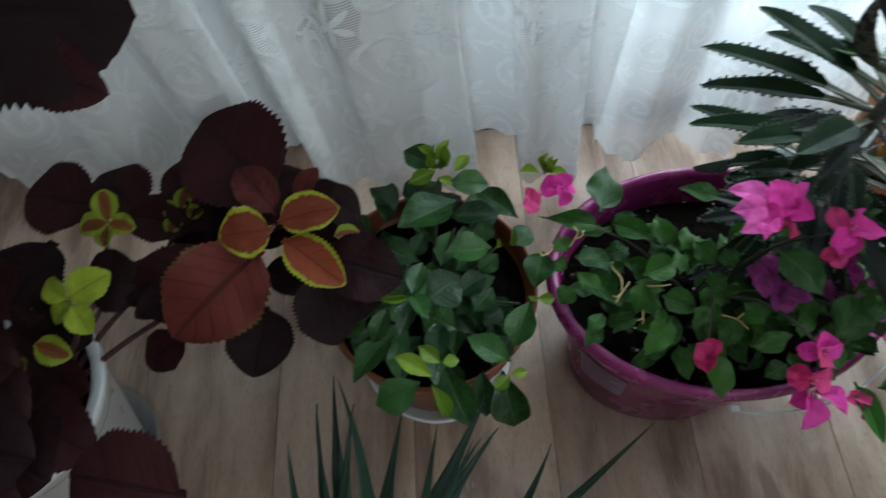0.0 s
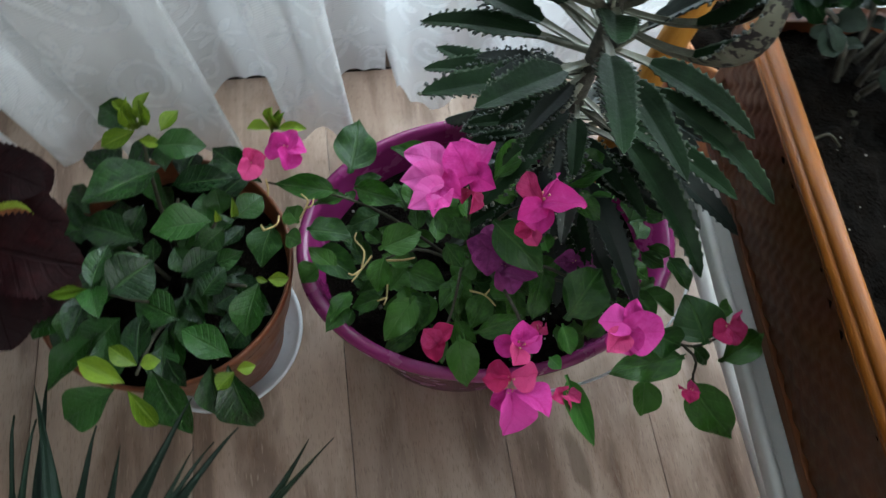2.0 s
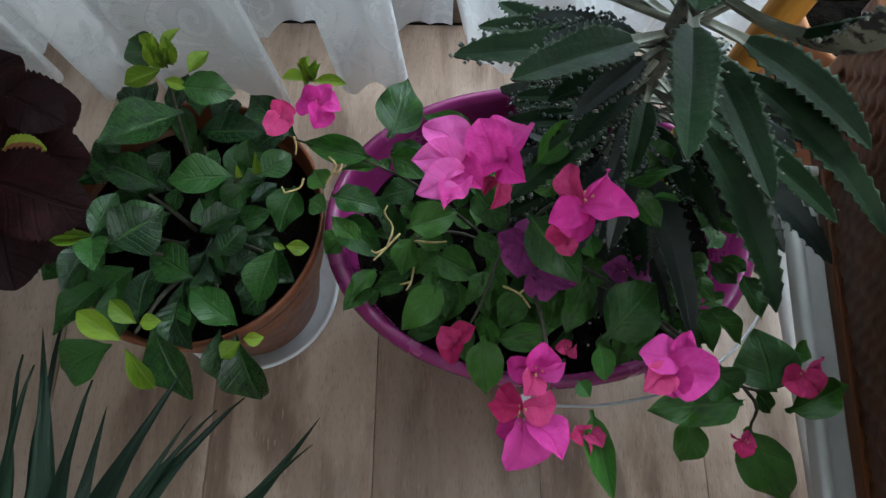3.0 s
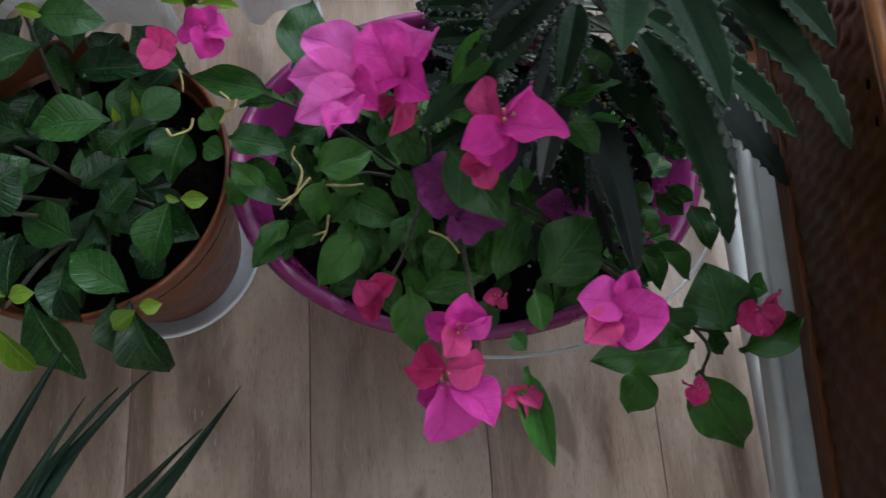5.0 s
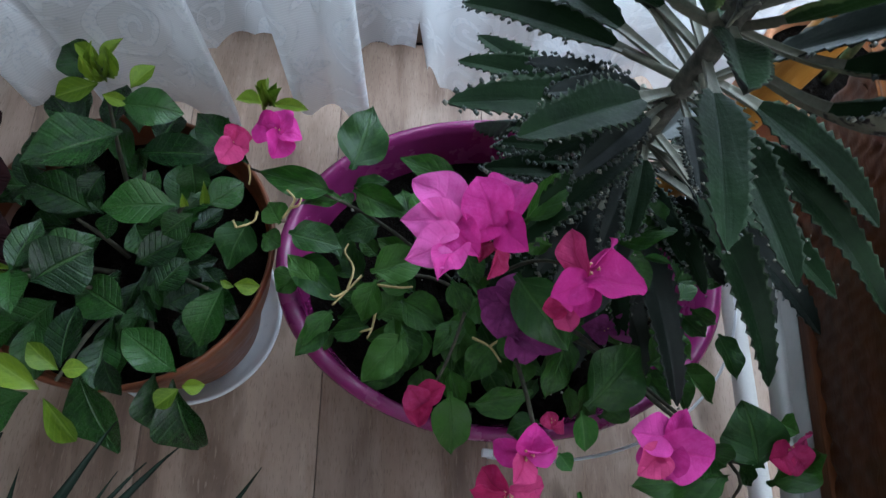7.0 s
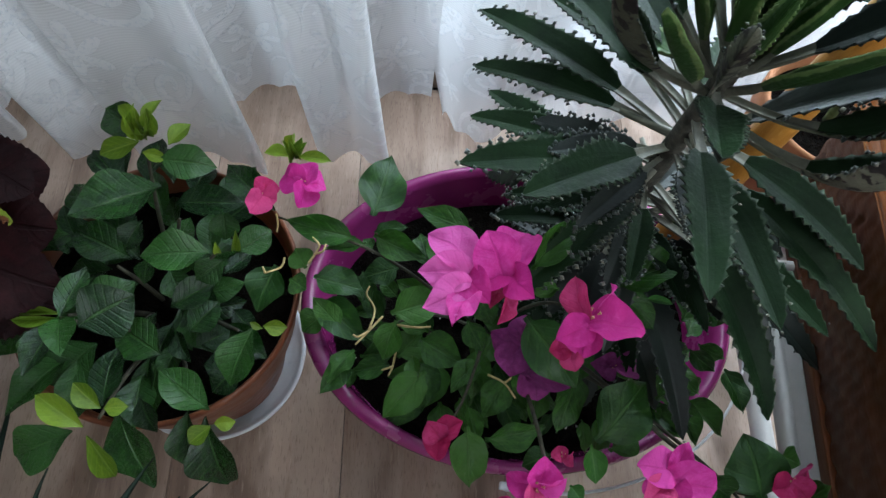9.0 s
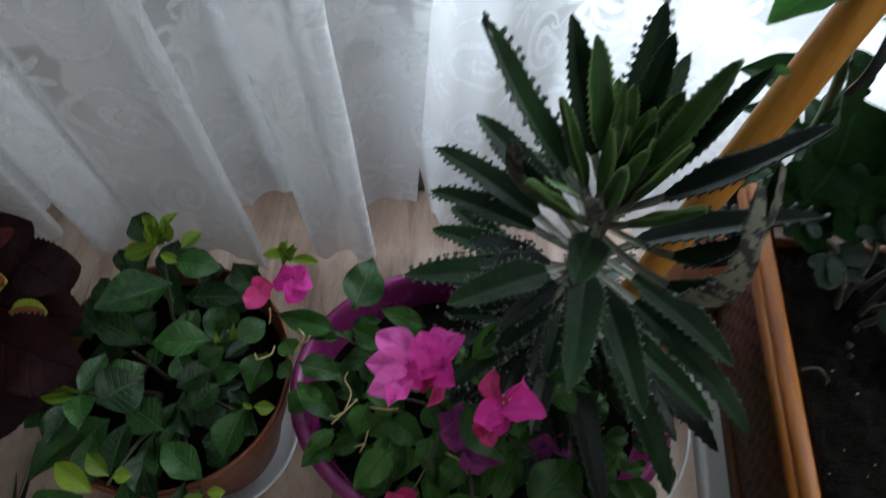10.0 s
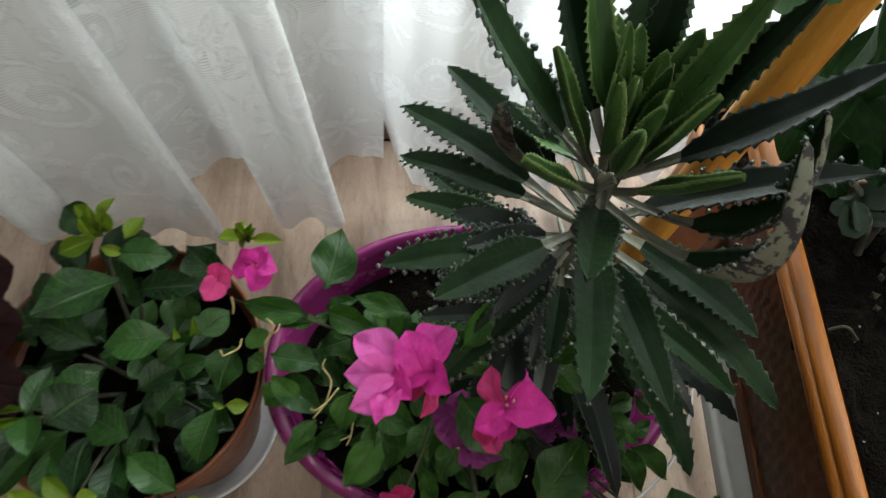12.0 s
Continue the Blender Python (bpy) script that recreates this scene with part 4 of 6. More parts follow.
# yucca in the foreground
YC = Vector((-0.195, -0.185, 0.22))
yucca = thing("potted_yucca", (YC.x, YC.y, 0.0), "dark green sword-leaved yucca standing on the floor", "potted plant")
round_pot(yucca, "pot", 0.07, 0.052, 0.175, 0.0, 0.005, 0.018, CLAY, "small brown plastic pot")
soil_disc("soil", 0.063, 0.063, 0.15, yucca, 41)
stalk(yucca, [(YC.x, YC.y, 0.145), (YC.x, YC.y, 0.19), (YC.x, YC.y, 0.245)], (0.014, 0.010), BARK, "trunk", sides=10)
SHAPES["blade"] = [leaf_shape("yucca_blade", strap, YUCCA, rows=16, cols=2, fold=0.02, arch=a) for a in (0.10, 0.05, 0.14)]


def blade(base, tip, width):
    d = Vector(tip) - Vector(base)
    b = Vector(base) + Vector((d.x, d.y, 0)).normalized() * 0.008
    piece("blade", chance.choice(SHAPES["blade"]), yucca, along(b, tip, width * 0.80, (chance.uniform(-0.8, 0.8), -0.2, 1)))


# bougainvillea and kalanchoe grow in the tub
bougainvillea = thing("bougainvillea", (0.17, 0.17, 0.235), "straggling green bougainvillea with magenta paper-like bracts rooted in the purple tub", "flowering plant")
kalanchoe = thing("kalanchoe", (0.229, 0.187, 0.235), "tall dark green succulent with toothed leaves in the purple tub", "succulent")
fv, ff = [], []
for k in range(3):
    a = 2.09 * k
    v, f, _ = tube([(0.02 * math.cos(a), 0.02 * math.sin(a), 0), (0.10 * math.cos(a), 0.10 * math.sin(a), 0.20), (0.11 * math.cos(a), 0.11 * math.sin(a), 0.36), (0.13 * math.cos(a), 0.13 * math.sin(a), 0.38)], [0.016, 0.020, 0.024, 0.045], 6)
    ff += [tuple(i + len(fv) for i in q) for q in f]
    fv += v
FLORET = mesh_of("florets", fv, ff, STAMEN)


def flower(place, size, bracts):
    """Papery bracts, each from base to tip, round a few tube florets."""
    head_ = piece("flower", FLORET, bougainvillea, Matrix.Translation(place) @ pose(0, 0, 0, chance.uniform(-25, 25), chance.uniform(-25, 25), 0) @ Matrix.Diagonal((size, size, size, 1)))
    home = (bougainvillea.matrix_basis @ head_.matrix_basis).inverted()
    for key, base, tip, width in bracts:
        ob = new("bract", chance.choice(SHAPES[key]))
        hint = (chance.uniform(-1.0, 1.0), chance.uniform(-1.1, 0.4), 1.0)
        ob.parent = head_
        ob.matrix_basis = home @ along(base, tip, width * 1.08, hint)


def twig(points, r):
    if r < 0.0015:
        stalk(bougainvillea, points, (r, r * 0.7), TWIG, "twig", 3, 5)
    else:
        stalk(bougainvillea, points, (r * 0.7, r * 0.35), BARK, "stem")


def lance(u):
    """Half-width of a fleshy leaf: a slim stalk, a rounded shoulder, then a long taper to a blunt tip."""
    if u < 0.26:
        return 0.20 + 0.10 * (u / 0.26) ** 3
    w = min((u - 0.26) / 0.74, 1.0)
    shoulder = 0.30 + 0.70 * math.sin(0.5 * math.pi * min(w / 0.30, 1.0)) ** 0.9
    return max(shoulder * (1.0 - 0.52 * max((w - 0.30) / 0.70, 0) ** 1.4 - 0.44 * max((w - 0.30) / 0.70, 0) ** 7), 0.04)


def fleshy_leaf(base, bend, tip, width, face, top, below, cup=0.35, twist=0.0, kids=0):
    """A thick channelled leaf on a stalk, its spine bent through a point, with saw teeth; and its fringe of young plants."""
    rr = random.Random(int(1e5 * (abs(tip[0]) + 3 * abs(tip[1]) + 7 * abs(tip[2]))))
    p0, p1, p2 = Vector(base), Vector(bend), Vector(tip)
    n_teeth = 15
    rows = 8 + n_teeth * 3
    us = [0.26 * i / 8 for i in range(8)] + [0.26 + 0.74 * i / (n_teeth * 3) for i in range(n_teeth * 3 + 1)]
    across = (-1.0, -0.86, -0.5, -0.16, 0.0, 0.16, 0.5, 0.86, 1.0)
    n = len(across)
    verts, faces, uvs, slots, edge = [], [], [], [], []
    spine = []
    for u in us:
        spine.append((p0 * (1 - u) ** 2 + p1 * 2 * u * (1 - u) + p2 * u * u, (p1 - p0) * (1 - u) + (p2 - p1) * u))
    phase = rr.uniform(0, 6)
    for layer in (0, 1):
        for i, u in enumerate(us):
            c, d = spine[i]
            d = d.normalized()
            z = Vector(face)
            z = (z - d * z.dot(d)).normalized()
            x = d.cross(z)
            a = twist * u
            x, z = x * math.cos(a) + z * math.sin(a), z * math.cos(a) - x * math.sin(a)
            half = 0.5 * width * lance(u)
            for s in across:
                k = 1.0
                if abs(s) == 1 and u > 0.30 and i < len(us) - 1:
                    k = 1.0 + (0.20, 0.02, -0.09)[(i - 8) % 3] + 0.02 * noise.noise((i * 1.7, phase, s))
                rise = cup * half * (abs(s) ** 1.7) + half * 0.07 * math.sin(u * 15 + phase + s) * abs(s)
                thick = (0.0026 if u > 0.2 else 0.0034) * (1 - 0.75 * s * s) * (1 if i < len(us) - 1 else 0.3)
                channel = 0.10 * half * math.exp(-(s / 0.12) ** 2) if u > 0.24 else 0.0
                q = c + x * (half * s * k) + z * (rise - channel - (thick if layer else 0))
                verts.append(q)
                uvs.append((0.5 + 0.5 * s, u))
                if layer == 0 and abs(s) == 1 and u > 0.33 and (i - 8) % 3 == 0:
                    edge.append((q, x * s, z, d))
    m = n * len(us)
    for i in range(len(us) - 1):
        stem_part = us[i] < 0.23
        for k in range(n - 1):
            a = i * n + k
            faces.append((a, a + 1, a + n + 1, a + n))
            slots.append(2 if stem_part else 0)
            faces.append((m + a, m + a + n, m + a + n + 1, m + a + 1))
            slots.append(2 if stem_part else 1)
        for k in (0, n - 1):
            a = i * n + k
            faces.append((a, a + n, m + a + n, m + a) if k == 0 else (a, m + a, m + a + n, a + n))
            slots.append(2 if stem_part else 1)
    blade_mesh = mesh_of("kalanchoe_leaf", verts, faces, [top, below, GREY_STEM], uvs, slots=slots)
    fringe = None
    if kids:
        fv_, ff_, fs_ = [], [], []
        for q, out, up, d in edge:
            if rr.random() < (0.5, 0.25, 0.45)[kids - 1]:
                continue
            for _ in range(min(kids, 2)):
                size = (rr.uniform(0.0005, 0.0009), rr.uniform(0.0008, 0.0016), rr.uniform(0.0013, 0.0021))[kids - 1]
                o = q + out * rr.uniform(-0.0004, 0.0006 * kids) + up * rr.uniform(-0.0006, 0.0008) + d * rr.uniform(-0.0015, 0.0015)
                j = len(fv_)
                for e, f in ((out, 1.5), (out, -1.0), (d, 1.0), (d, -1.0), (up, 0.9), (up, -0.9)):
                    fv_.append(o + e * size * f)
                pale = 1 if rr.random() < (0.5, 0.12, 0.04)[kids - 1] else 0
                for t_ in ((0, 2, 4), (2, 1, 4), (1, 3, 4), (3, 0, 4), (2, 0, 5), (1, 2, 5), (3, 1, 5), (0, 3, 5)):
                    ff_.append(tuple(j + y for y in t_))
                    fs_.append(pale)
        fringe = mesh_of("plantlets", fv_, ff_, [PLANTLET, TOOTH], slots=fs_)
    return blade_mesh, fringe


# "black" leaves are the same kind as "dark", with shade in their colour
FLESH = {"dark": (KAL, KAL_UNDER), "new": (KAL_NEW, KAL_NEW), "black": (KAL_SHADED, KAL_SHADED), "curl": (KAL, KAL_BELOW)}
AXIS = Vector((0.2305, 0.187, 0.0))


def fleshy(z0, tip, width, key, kids=0, arch=0.06, cup=0.35, twist=0.0, bend=None):
    """A leaf from the stem at height z0 to tip; its upper face looks up and to the stem. arch lifts its middle, in parts of its length."""
    tip = Vector(tip)
    out = Vector((tip.x - AXIS.x, tip.y - AXIS.y, 0))
    out = out.normalized() if out.length > 1e-4 else Vector((1, 0, 0))
    base = Vector((AXIS.x, AXIS.y, z0)) + out * 0.004
    d = tip - base
    face = Vector((0, 0, 1)) - out * 0.9
    up = (face - d * face.dot(d) / d.length_squared).normalized()
    bend = Vector(bend) if bend else base + d * 0.5 + up * (2 * arch * d.length)
    blade_mesh, fringe = fleshy_leaf(base, bend, tip, width, face, *FLESH[key], cup, twist, kids)
    ob = piece("leaf", blade_mesh, kalanchoe)
    if fringe:
        young = new("plantlet_fringe", fringe)
        young.parent = ob
        tagged(young, "bead-like young plants along the leaf edge", kind="stuff")


stalk(kalanchoe, [(0.226, 0.190, 0.23), (0.228, 0.188, 0.36), (0.230, 0.187, 0.50), (0.231, 0.186, 0.612)], (0.0085, 0.005), TRUNK, sides=12)


def fill(plant, key, cx, cy, a, b, z0, z1, size, count):
    """Lower leaves that close the crown, pointing outwards."""
    for _ in range(count):
        t, r = chance.uniform(0, 6.283), math.sqrt(chance.uniform(0.02, 1))
        p = Vector((cx + a * r * math.cos(t), cy + b * r * math.sin(t), chance.uniform(z0, z1)))
        d = t + chance.uniform(-0.9, 0.9)
        n = size * chance.uniform(0.75, 1.2)
        q = p + Vector((math.cos(d), math.sin(d), chance.uniform(-0.35, 0.3))).normalized() * n
        leaf(plant, key, p, q, n * chance.uniform(0.48, 0.62))


# the young heart of the rosette, then lower whorls round the stem
for i in range(13):
    a, lean_out = 2.39996 * i, radians(6 + 2.6 * i + chance.uniform(-3, 3))
    n = 0.052 + 0.0042 * i + chance.uniform(-0.005, 0.005)
    z = 0.606 - 0.002 * i
    d = Vector((math.sin(lean_out) * math.cos(a), math.sin(lean_out) * math.sin(a), math.cos(lean_out)))
    fleshy(z, Vector((AXIS.x, AXIS.y, z)) + d * n, chance.uniform(0.0095, 0.012), "new", 0, -0.03, 0.7)
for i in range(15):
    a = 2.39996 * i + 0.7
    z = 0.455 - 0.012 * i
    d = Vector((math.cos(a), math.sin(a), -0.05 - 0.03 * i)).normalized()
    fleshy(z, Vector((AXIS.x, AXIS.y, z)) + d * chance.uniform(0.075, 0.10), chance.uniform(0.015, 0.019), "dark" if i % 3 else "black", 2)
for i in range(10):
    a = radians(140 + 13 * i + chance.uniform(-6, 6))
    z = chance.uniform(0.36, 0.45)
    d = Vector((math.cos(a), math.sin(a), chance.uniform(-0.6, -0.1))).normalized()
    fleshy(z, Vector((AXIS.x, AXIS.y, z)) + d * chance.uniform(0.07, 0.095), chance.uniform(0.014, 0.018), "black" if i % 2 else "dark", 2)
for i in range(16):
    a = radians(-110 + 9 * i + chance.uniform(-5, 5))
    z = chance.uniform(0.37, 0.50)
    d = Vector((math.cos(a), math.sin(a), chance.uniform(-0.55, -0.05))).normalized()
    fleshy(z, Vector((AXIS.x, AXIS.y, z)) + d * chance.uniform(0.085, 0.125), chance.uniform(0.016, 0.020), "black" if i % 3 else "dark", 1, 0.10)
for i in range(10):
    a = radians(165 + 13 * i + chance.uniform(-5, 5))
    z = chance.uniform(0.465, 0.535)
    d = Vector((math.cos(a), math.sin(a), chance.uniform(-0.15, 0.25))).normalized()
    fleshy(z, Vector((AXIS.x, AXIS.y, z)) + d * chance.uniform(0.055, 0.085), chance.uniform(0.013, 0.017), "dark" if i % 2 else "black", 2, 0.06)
# bare stalk scars down the stem
for i in range(16):
    a, z = 2.39996 * i + 0.3, 0.36 + 0.013 * i
    foot = Vector((AXIS.x, AXIS.y, z))
    d = Vector((math.cos(a), math.sin(a), -0.25))
    stalk(kalanchoe, [foot, foot + d * 0.012, foot + d * chance.uniform(0.02, 0.034)], (0.0024, 0.0015), GREY_STEM, "leaf_scar", 2, 6)


fill(coleus, "col_dark", -0.325, 0.205, 0.055, 0.05, 0.29, 0.36, 0.070, 14)
fill(gardenia, "gard", -0.118, 0.205, 0.085, 0.085, 0.225, 0.255, 0.046, 30)
for i in range(15):
    a = radians(60 + 190 * i / 14 + chance.uniform(-5, 5))
    q = Vector((-0.121 + 0.085 * math.cos(a), 0.206 + 0.085 * math.sin(a), chance.uniform(0.255, 0.285)))
    d = Vector((math.cos(a + chance.uniform(-0.7, 0.7)), math.sin(a + chance.uniform(-0.7, 0.7)), chance.uniform(-0.35, 0.15)))
    leaf(gardenia, "gard", q, q + d * chance.uniform(0.040, 0.056), 0.029)
fill(gardenia, "gard", -0.105, 0.185, 0.065, 0.065, 0.245, 0.28, 0.040, 10)
fill(bougainvillea, "boug", 0.150, 0.150, 0.105, 0.055, 0.262, 0.335, 0.032, 95)
fill(bougainvillea, "boug", 0.265, 0.135, 0.075, 0.055, 0.265, 0.37, 0.034, 56)

# dim low mass behind the box, its shade painted into the leaf colour
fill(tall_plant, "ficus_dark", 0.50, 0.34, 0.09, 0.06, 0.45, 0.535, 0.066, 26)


# gardenia leaves
leaf(gardenia, 'gard', (-0.089, 0.240, 0.365), (-0.147, 0.208, 0.370), 0.043)
leaf(gardenia, 'gard', (-0.095, 0.263, 0.365), (-0.052, 0.261, 0.360), 0.027)
leaf(gardenia, 'gard_new', (-0.108, 0.272, 0.375), (-0.136, 0.261, 0.370), 0.017)
leaf(gardenia, 'gard', (-0.105, 0.279, 0.370), (-0.140, 0.304, 0.370), 0.027)
leaf(gardenia, 'gard_new', (-0.105, 0.282, 0.380), (-0.125, 0.296, 0.385), 0.011)
leaf(gardenia, 'gard_new', (-0.105, 0.282, 0.380), (-0.092, 0.300, 0.390), 0.011)
leaf(gardenia, 'gard_new', (-0.102, 0.278, 0.380), (-0.102, 0.294, 0.385), 0.009)
leaf(gardenia, 'gard_new', (-0.105, 0.282, 0.380), (-0.107, 0.280, 0.395), 0.008)
leaf(gardenia, 'gard_new', (-0.088, 0.273, 0.370), (-0.073, 0.290, 0.375), 0.014)
leaf(gardenia, 'gard_new', (-0.106, 0.266, 0.370), (-0.088, 0.264, 0.365), 0.010)
leaf(gardenia, 'gard', (-0.096, 0.254, 0.310), (-0.039, 0.258, 0.310), 0.026)
leaf(gardenia, 'gard', (-0.054, 0.200, 0.335), (-0.104, 0.194, 0.340), 0.031)
leaf(gardenia, 'gard', (-0.047, 0.201, 0.320), (-0.068, 0.186, 0.310), 0.022)
leaf(gardenia, 'gard', (-0.034, 0.201, 0.335), (-0.011, 0.224, 0.330), 0.025)
leaf(gardenia, 'gard_new', (-0.036, 0.203, 0.335), (-0.032, 0.209, 0.360), 0.007)
leaf(gardenia, 'gard_new', (-0.048, 0.200, 0.335), (-0.048, 0.203, 0.350), 0.006)
leaf(gardenia, 'gard', (-0.146, 0.154, 0.330), (-0.138, 0.181, 0.345), 0.016)
leaf(gardenia, 'gard', (-0.135, 0.145, 0.330), (-0.106, 0.175, 0.330), 0.034)
leaf(gardenia, 'gard', (-0.153, 0.149, 0.330), (-0.152, 0.126, 0.320), 0.020)
leaf(gardenia, 'gard', (-0.162, 0.142, 0.330), (-0.180, 0.113, 0.310), 0.021)
leaf(gardenia, 'gard_new', (-0.153, 0.147, 0.335), (-0.181, 0.144, 0.340), 0.007)
leaf(gardenia, 'gard_new', (-0.168, 0.148, 0.335), (-0.167, 0.153, 0.345), 0.006)
leaf(gardenia, 'gard', (-0.114, 0.083, 0.325), (-0.114, 0.127, 0.320), 0.026)
leaf(gardenia, 'gard_new', (-0.122, 0.068, 0.330), (-0.157, 0.088, 0.335), 0.019)
leaf(gardenia, 'gard_new', (-0.113, 0.081, 0.330), (-0.134, 0.097, 0.335), 0.016)
leaf(gardenia, 'gard_new', (-0.111, 0.081, 0.330), (-0.095, 0.083, 0.330), 0.013)
leaf(gardenia, 'gard', (-0.133, 0.067, 0.320), (-0.178, 0.053, 0.300), 0.034)
leaf(gardenia, 'gard_new', (-0.123, 0.064, 0.320), (-0.108, 0.040, 0.290), 0.016)
leaf(gardenia, 'gard', (-0.109, 0.083, 0.310), (-0.086, 0.034, 0.270), 0.040)
leaf(gardenia, 'gard', (-0.044, 0.085, 0.310), (-0.086, 0.113, 0.310), 0.028)
leaf(gardenia, 'gard', (-0.019, 0.147, 0.315), (-0.035, 0.107, 0.290), 0.031)
leaf(gardenia, 'gard_new', (-0.011, 0.148, 0.318), (0.007, 0.149, 0.315), 0.013)
leaf(gardenia, 'gard_new', (-0.011, 0.146, 0.318), (-0.021, 0.150, 0.320), 0.006)
leaf(gardenia, 'gard', (-0.051, 0.084, 0.290), (-0.040, 0.040, 0.236), 0.038)
leaf(gardenia, 'gard', (-0.070, 0.092, 0.270), (-0.069, 0.051, 0.240), 0.028)
leaf(gardenia, 'gard_new', (-0.045, 0.076, 0.295), (-0.060, 0.063, 0.290), 0.016)
leaf(gardenia, 'gard_new', (-0.043, 0.078, 0.295), (-0.027, 0.080, 0.295), 0.012)
leaf(gardenia, 'gard', (-0.091, 0.170, 0.290), (-0.058, 0.191, 0.290), 0.026)
leaf(gardenia, 'gard', (-0.075, 0.151, 0.285), (-0.053, 0.176, 0.290), 0.027)
leaf(gardenia, 'gard', (-0.065, 0.142, 0.280), (-0.045, 0.156, 0.280), 0.024)
leaf(gardenia, 'gard', (-0.093, 0.132, 0.285), (-0.132, 0.155, 0.285), 0.034)
leaf(gardenia, 'gard', (-0.146, 0.141, 0.280), (-0.179, 0.109, 0.270), 0.041)
leaf(gardenia, 'gard', (-0.130, 0.212, 0.290), (-0.183, 0.235, 0.290), 0.032)
leaf(gardenia, 'gard', (-0.123, 0.242, 0.300), (-0.138, 0.219, 0.290), 0.021)
leaf(gardenia, 'gard', (-0.116, 0.212, 0.290), (-0.119, 0.193, 0.280), 0.019)
leaf(gardenia, 'gard', (-0.059, 0.256, 0.300), (-0.058, 0.236, 0.280), 0.025)
leaf(gardenia, 'gard', (-0.178, 0.229, 0.290), (-0.189, 0.253, 0.300), 0.015)
leaf(gardenia, 'gard', (-0.180, 0.217, 0.290), (-0.184, 0.213, 0.300), 0.009)
leaf(gardenia, 'gard', (-0.183, 0.146, 0.300), (-0.217, 0.144, 0.290), 0.024)
leaf(gardenia, 'gard', (-0.105, 0.099, 0.280), (-0.092, 0.074, 0.270), 0.021)
leaf(gardenia, 'gard', (-0.035, 0.127, 0.270), (-0.056, 0.108, 0.260), 0.025)
leaf(gardenia, 'gard', (-0.104, 0.211, 0.270), (-0.091, 0.186, 0.260), 0.026)
leaf(gardenia, 'gard', (-0.017, 0.261, 0.290), (-0.064, 0.305, 0.290), 0.028)
leaf(gardenia, 'gard_new', (0.006, 0.275, 0.360), (-0.001, 0.273, 0.385), 0.0095)
leaf(gardenia, 'gard_new', (0.006, 0.275, 0.360), (0.008, 0.275, 0.390), 0.0095)
leaf(gardenia, 'gard_new', (0.006, 0.275, 0.360), (0.018, 0.273, 0.385), 0.0095)
leaf(gardenia, 'gard_new', (0.006, 0.275, 0.360), (0.013, 0.280, 0.380), 0.0095)
leaf(gardenia, 'gard_new', (0.002, 0.277, 0.355), (-0.019, 0.279, 0.355), 0.013)
leaf(gardenia, 'gard_new', (0.007, 0.277, 0.355), (0.034, 0.278, 0.350), 0.010)
leaf(gardenia, 'gard_new', (0.006, 0.275, 0.360), (0.005, 0.269, 0.395), 0.0095)

for i in range(9):
    a = 2.4 * i
    q = Vector((-0.105, 0.280, 0.372))
    leaf(gardenia, "gard_new", q, q + Vector((0.009 * math.cos(a), 0.009 * math.sin(a), 0.022 + 0.001 * i)), 0.008, (math.cos(a), math.sin(a) - 1.0, 0.6))

# bougainvillea leaves
leaf(bougainvillea, 'boug', (0.057, 0.210, 0.350), (0.004, 0.222, 0.355), 0.022)
leaf(bougainvillea, 'boug', (0.065, 0.208, 0.345), (0.034, 0.202, 0.345), 0.014)
leaf(bougainvillea, 'boug', (0.027, 0.179, 0.345), (0.065, 0.170, 0.340), 0.026)
leaf(bougainvillea, 'boug', (0.032, 0.164, 0.335), (0.068, 0.136, 0.330), 0.027)
leaf(bougainvillea, 'boug', (0.071, 0.216, 0.345), (0.111, 0.197, 0.345), 0.023)
leaf(bougainvillea, 'boug', (0.071, 0.218, 0.345), (0.097, 0.221, 0.350), 0.013)
leaf(bougainvillea, 'boug', (0.086, 0.147, 0.360), (0.123, 0.163, 0.355), 0.027)
leaf(bougainvillea, 'boug', (0.091, 0.147, 0.345), (0.081, 0.121, 0.330), 0.022)
leaf(bougainvillea, 'boug', (0.070, 0.206, 0.340), (0.062, 0.214, 0.340), 0.011)
leaf(bougainvillea, 'boug', (0.133, 0.168, 0.460), (0.099, 0.180, 0.460), 0.016)
leaf(bougainvillea, 'boug', (0.153, 0.120, 0.340), (0.131, 0.096, 0.340), 0.019)
leaf(bougainvillea, 'boug', (0.113, 0.112, 0.335), (0.083, 0.079, 0.325), 0.027)
leaf(bougainvillea, 'boug', (0.109, 0.136, 0.335), (0.141, 0.119, 0.335), 0.027)
leaf(bougainvillea, 'boug', (0.143, 0.141, 0.420), (0.151, 0.125, 0.410), 0.018)
leaf(bougainvillea, 'boug', (0.138, 0.134, 0.390), (0.149, 0.115, 0.380), 0.017)
leaf(bougainvillea, 'boug', (0.145, 0.053, 0.410), (0.183, 0.060, 0.410), 0.018)
leaf(bougainvillea, 'boug', (0.142, 0.071, 0.345), (0.146, 0.032, 0.325), 0.028)
leaf(bougainvillea, 'boug', (0.143, 0.087, 0.340), (0.152, 0.061, 0.330), 0.014)
leaf(bougainvillea, 'boug', (0.210, 0.051, 0.420), (0.245, 0.088, 0.420), 0.036)
leaf(bougainvillea, 'boug', (0.203, 0.092, 0.420), (0.189, 0.057, 0.410), 0.023)
leaf(bougainvillea, 'boug', (0.161, 0.111, 0.470), (0.190, 0.074, 0.460), 0.029)
leaf(bougainvillea, 'boug', (0.181, 0.128, 0.470), (0.160, 0.130, 0.470), 0.013)
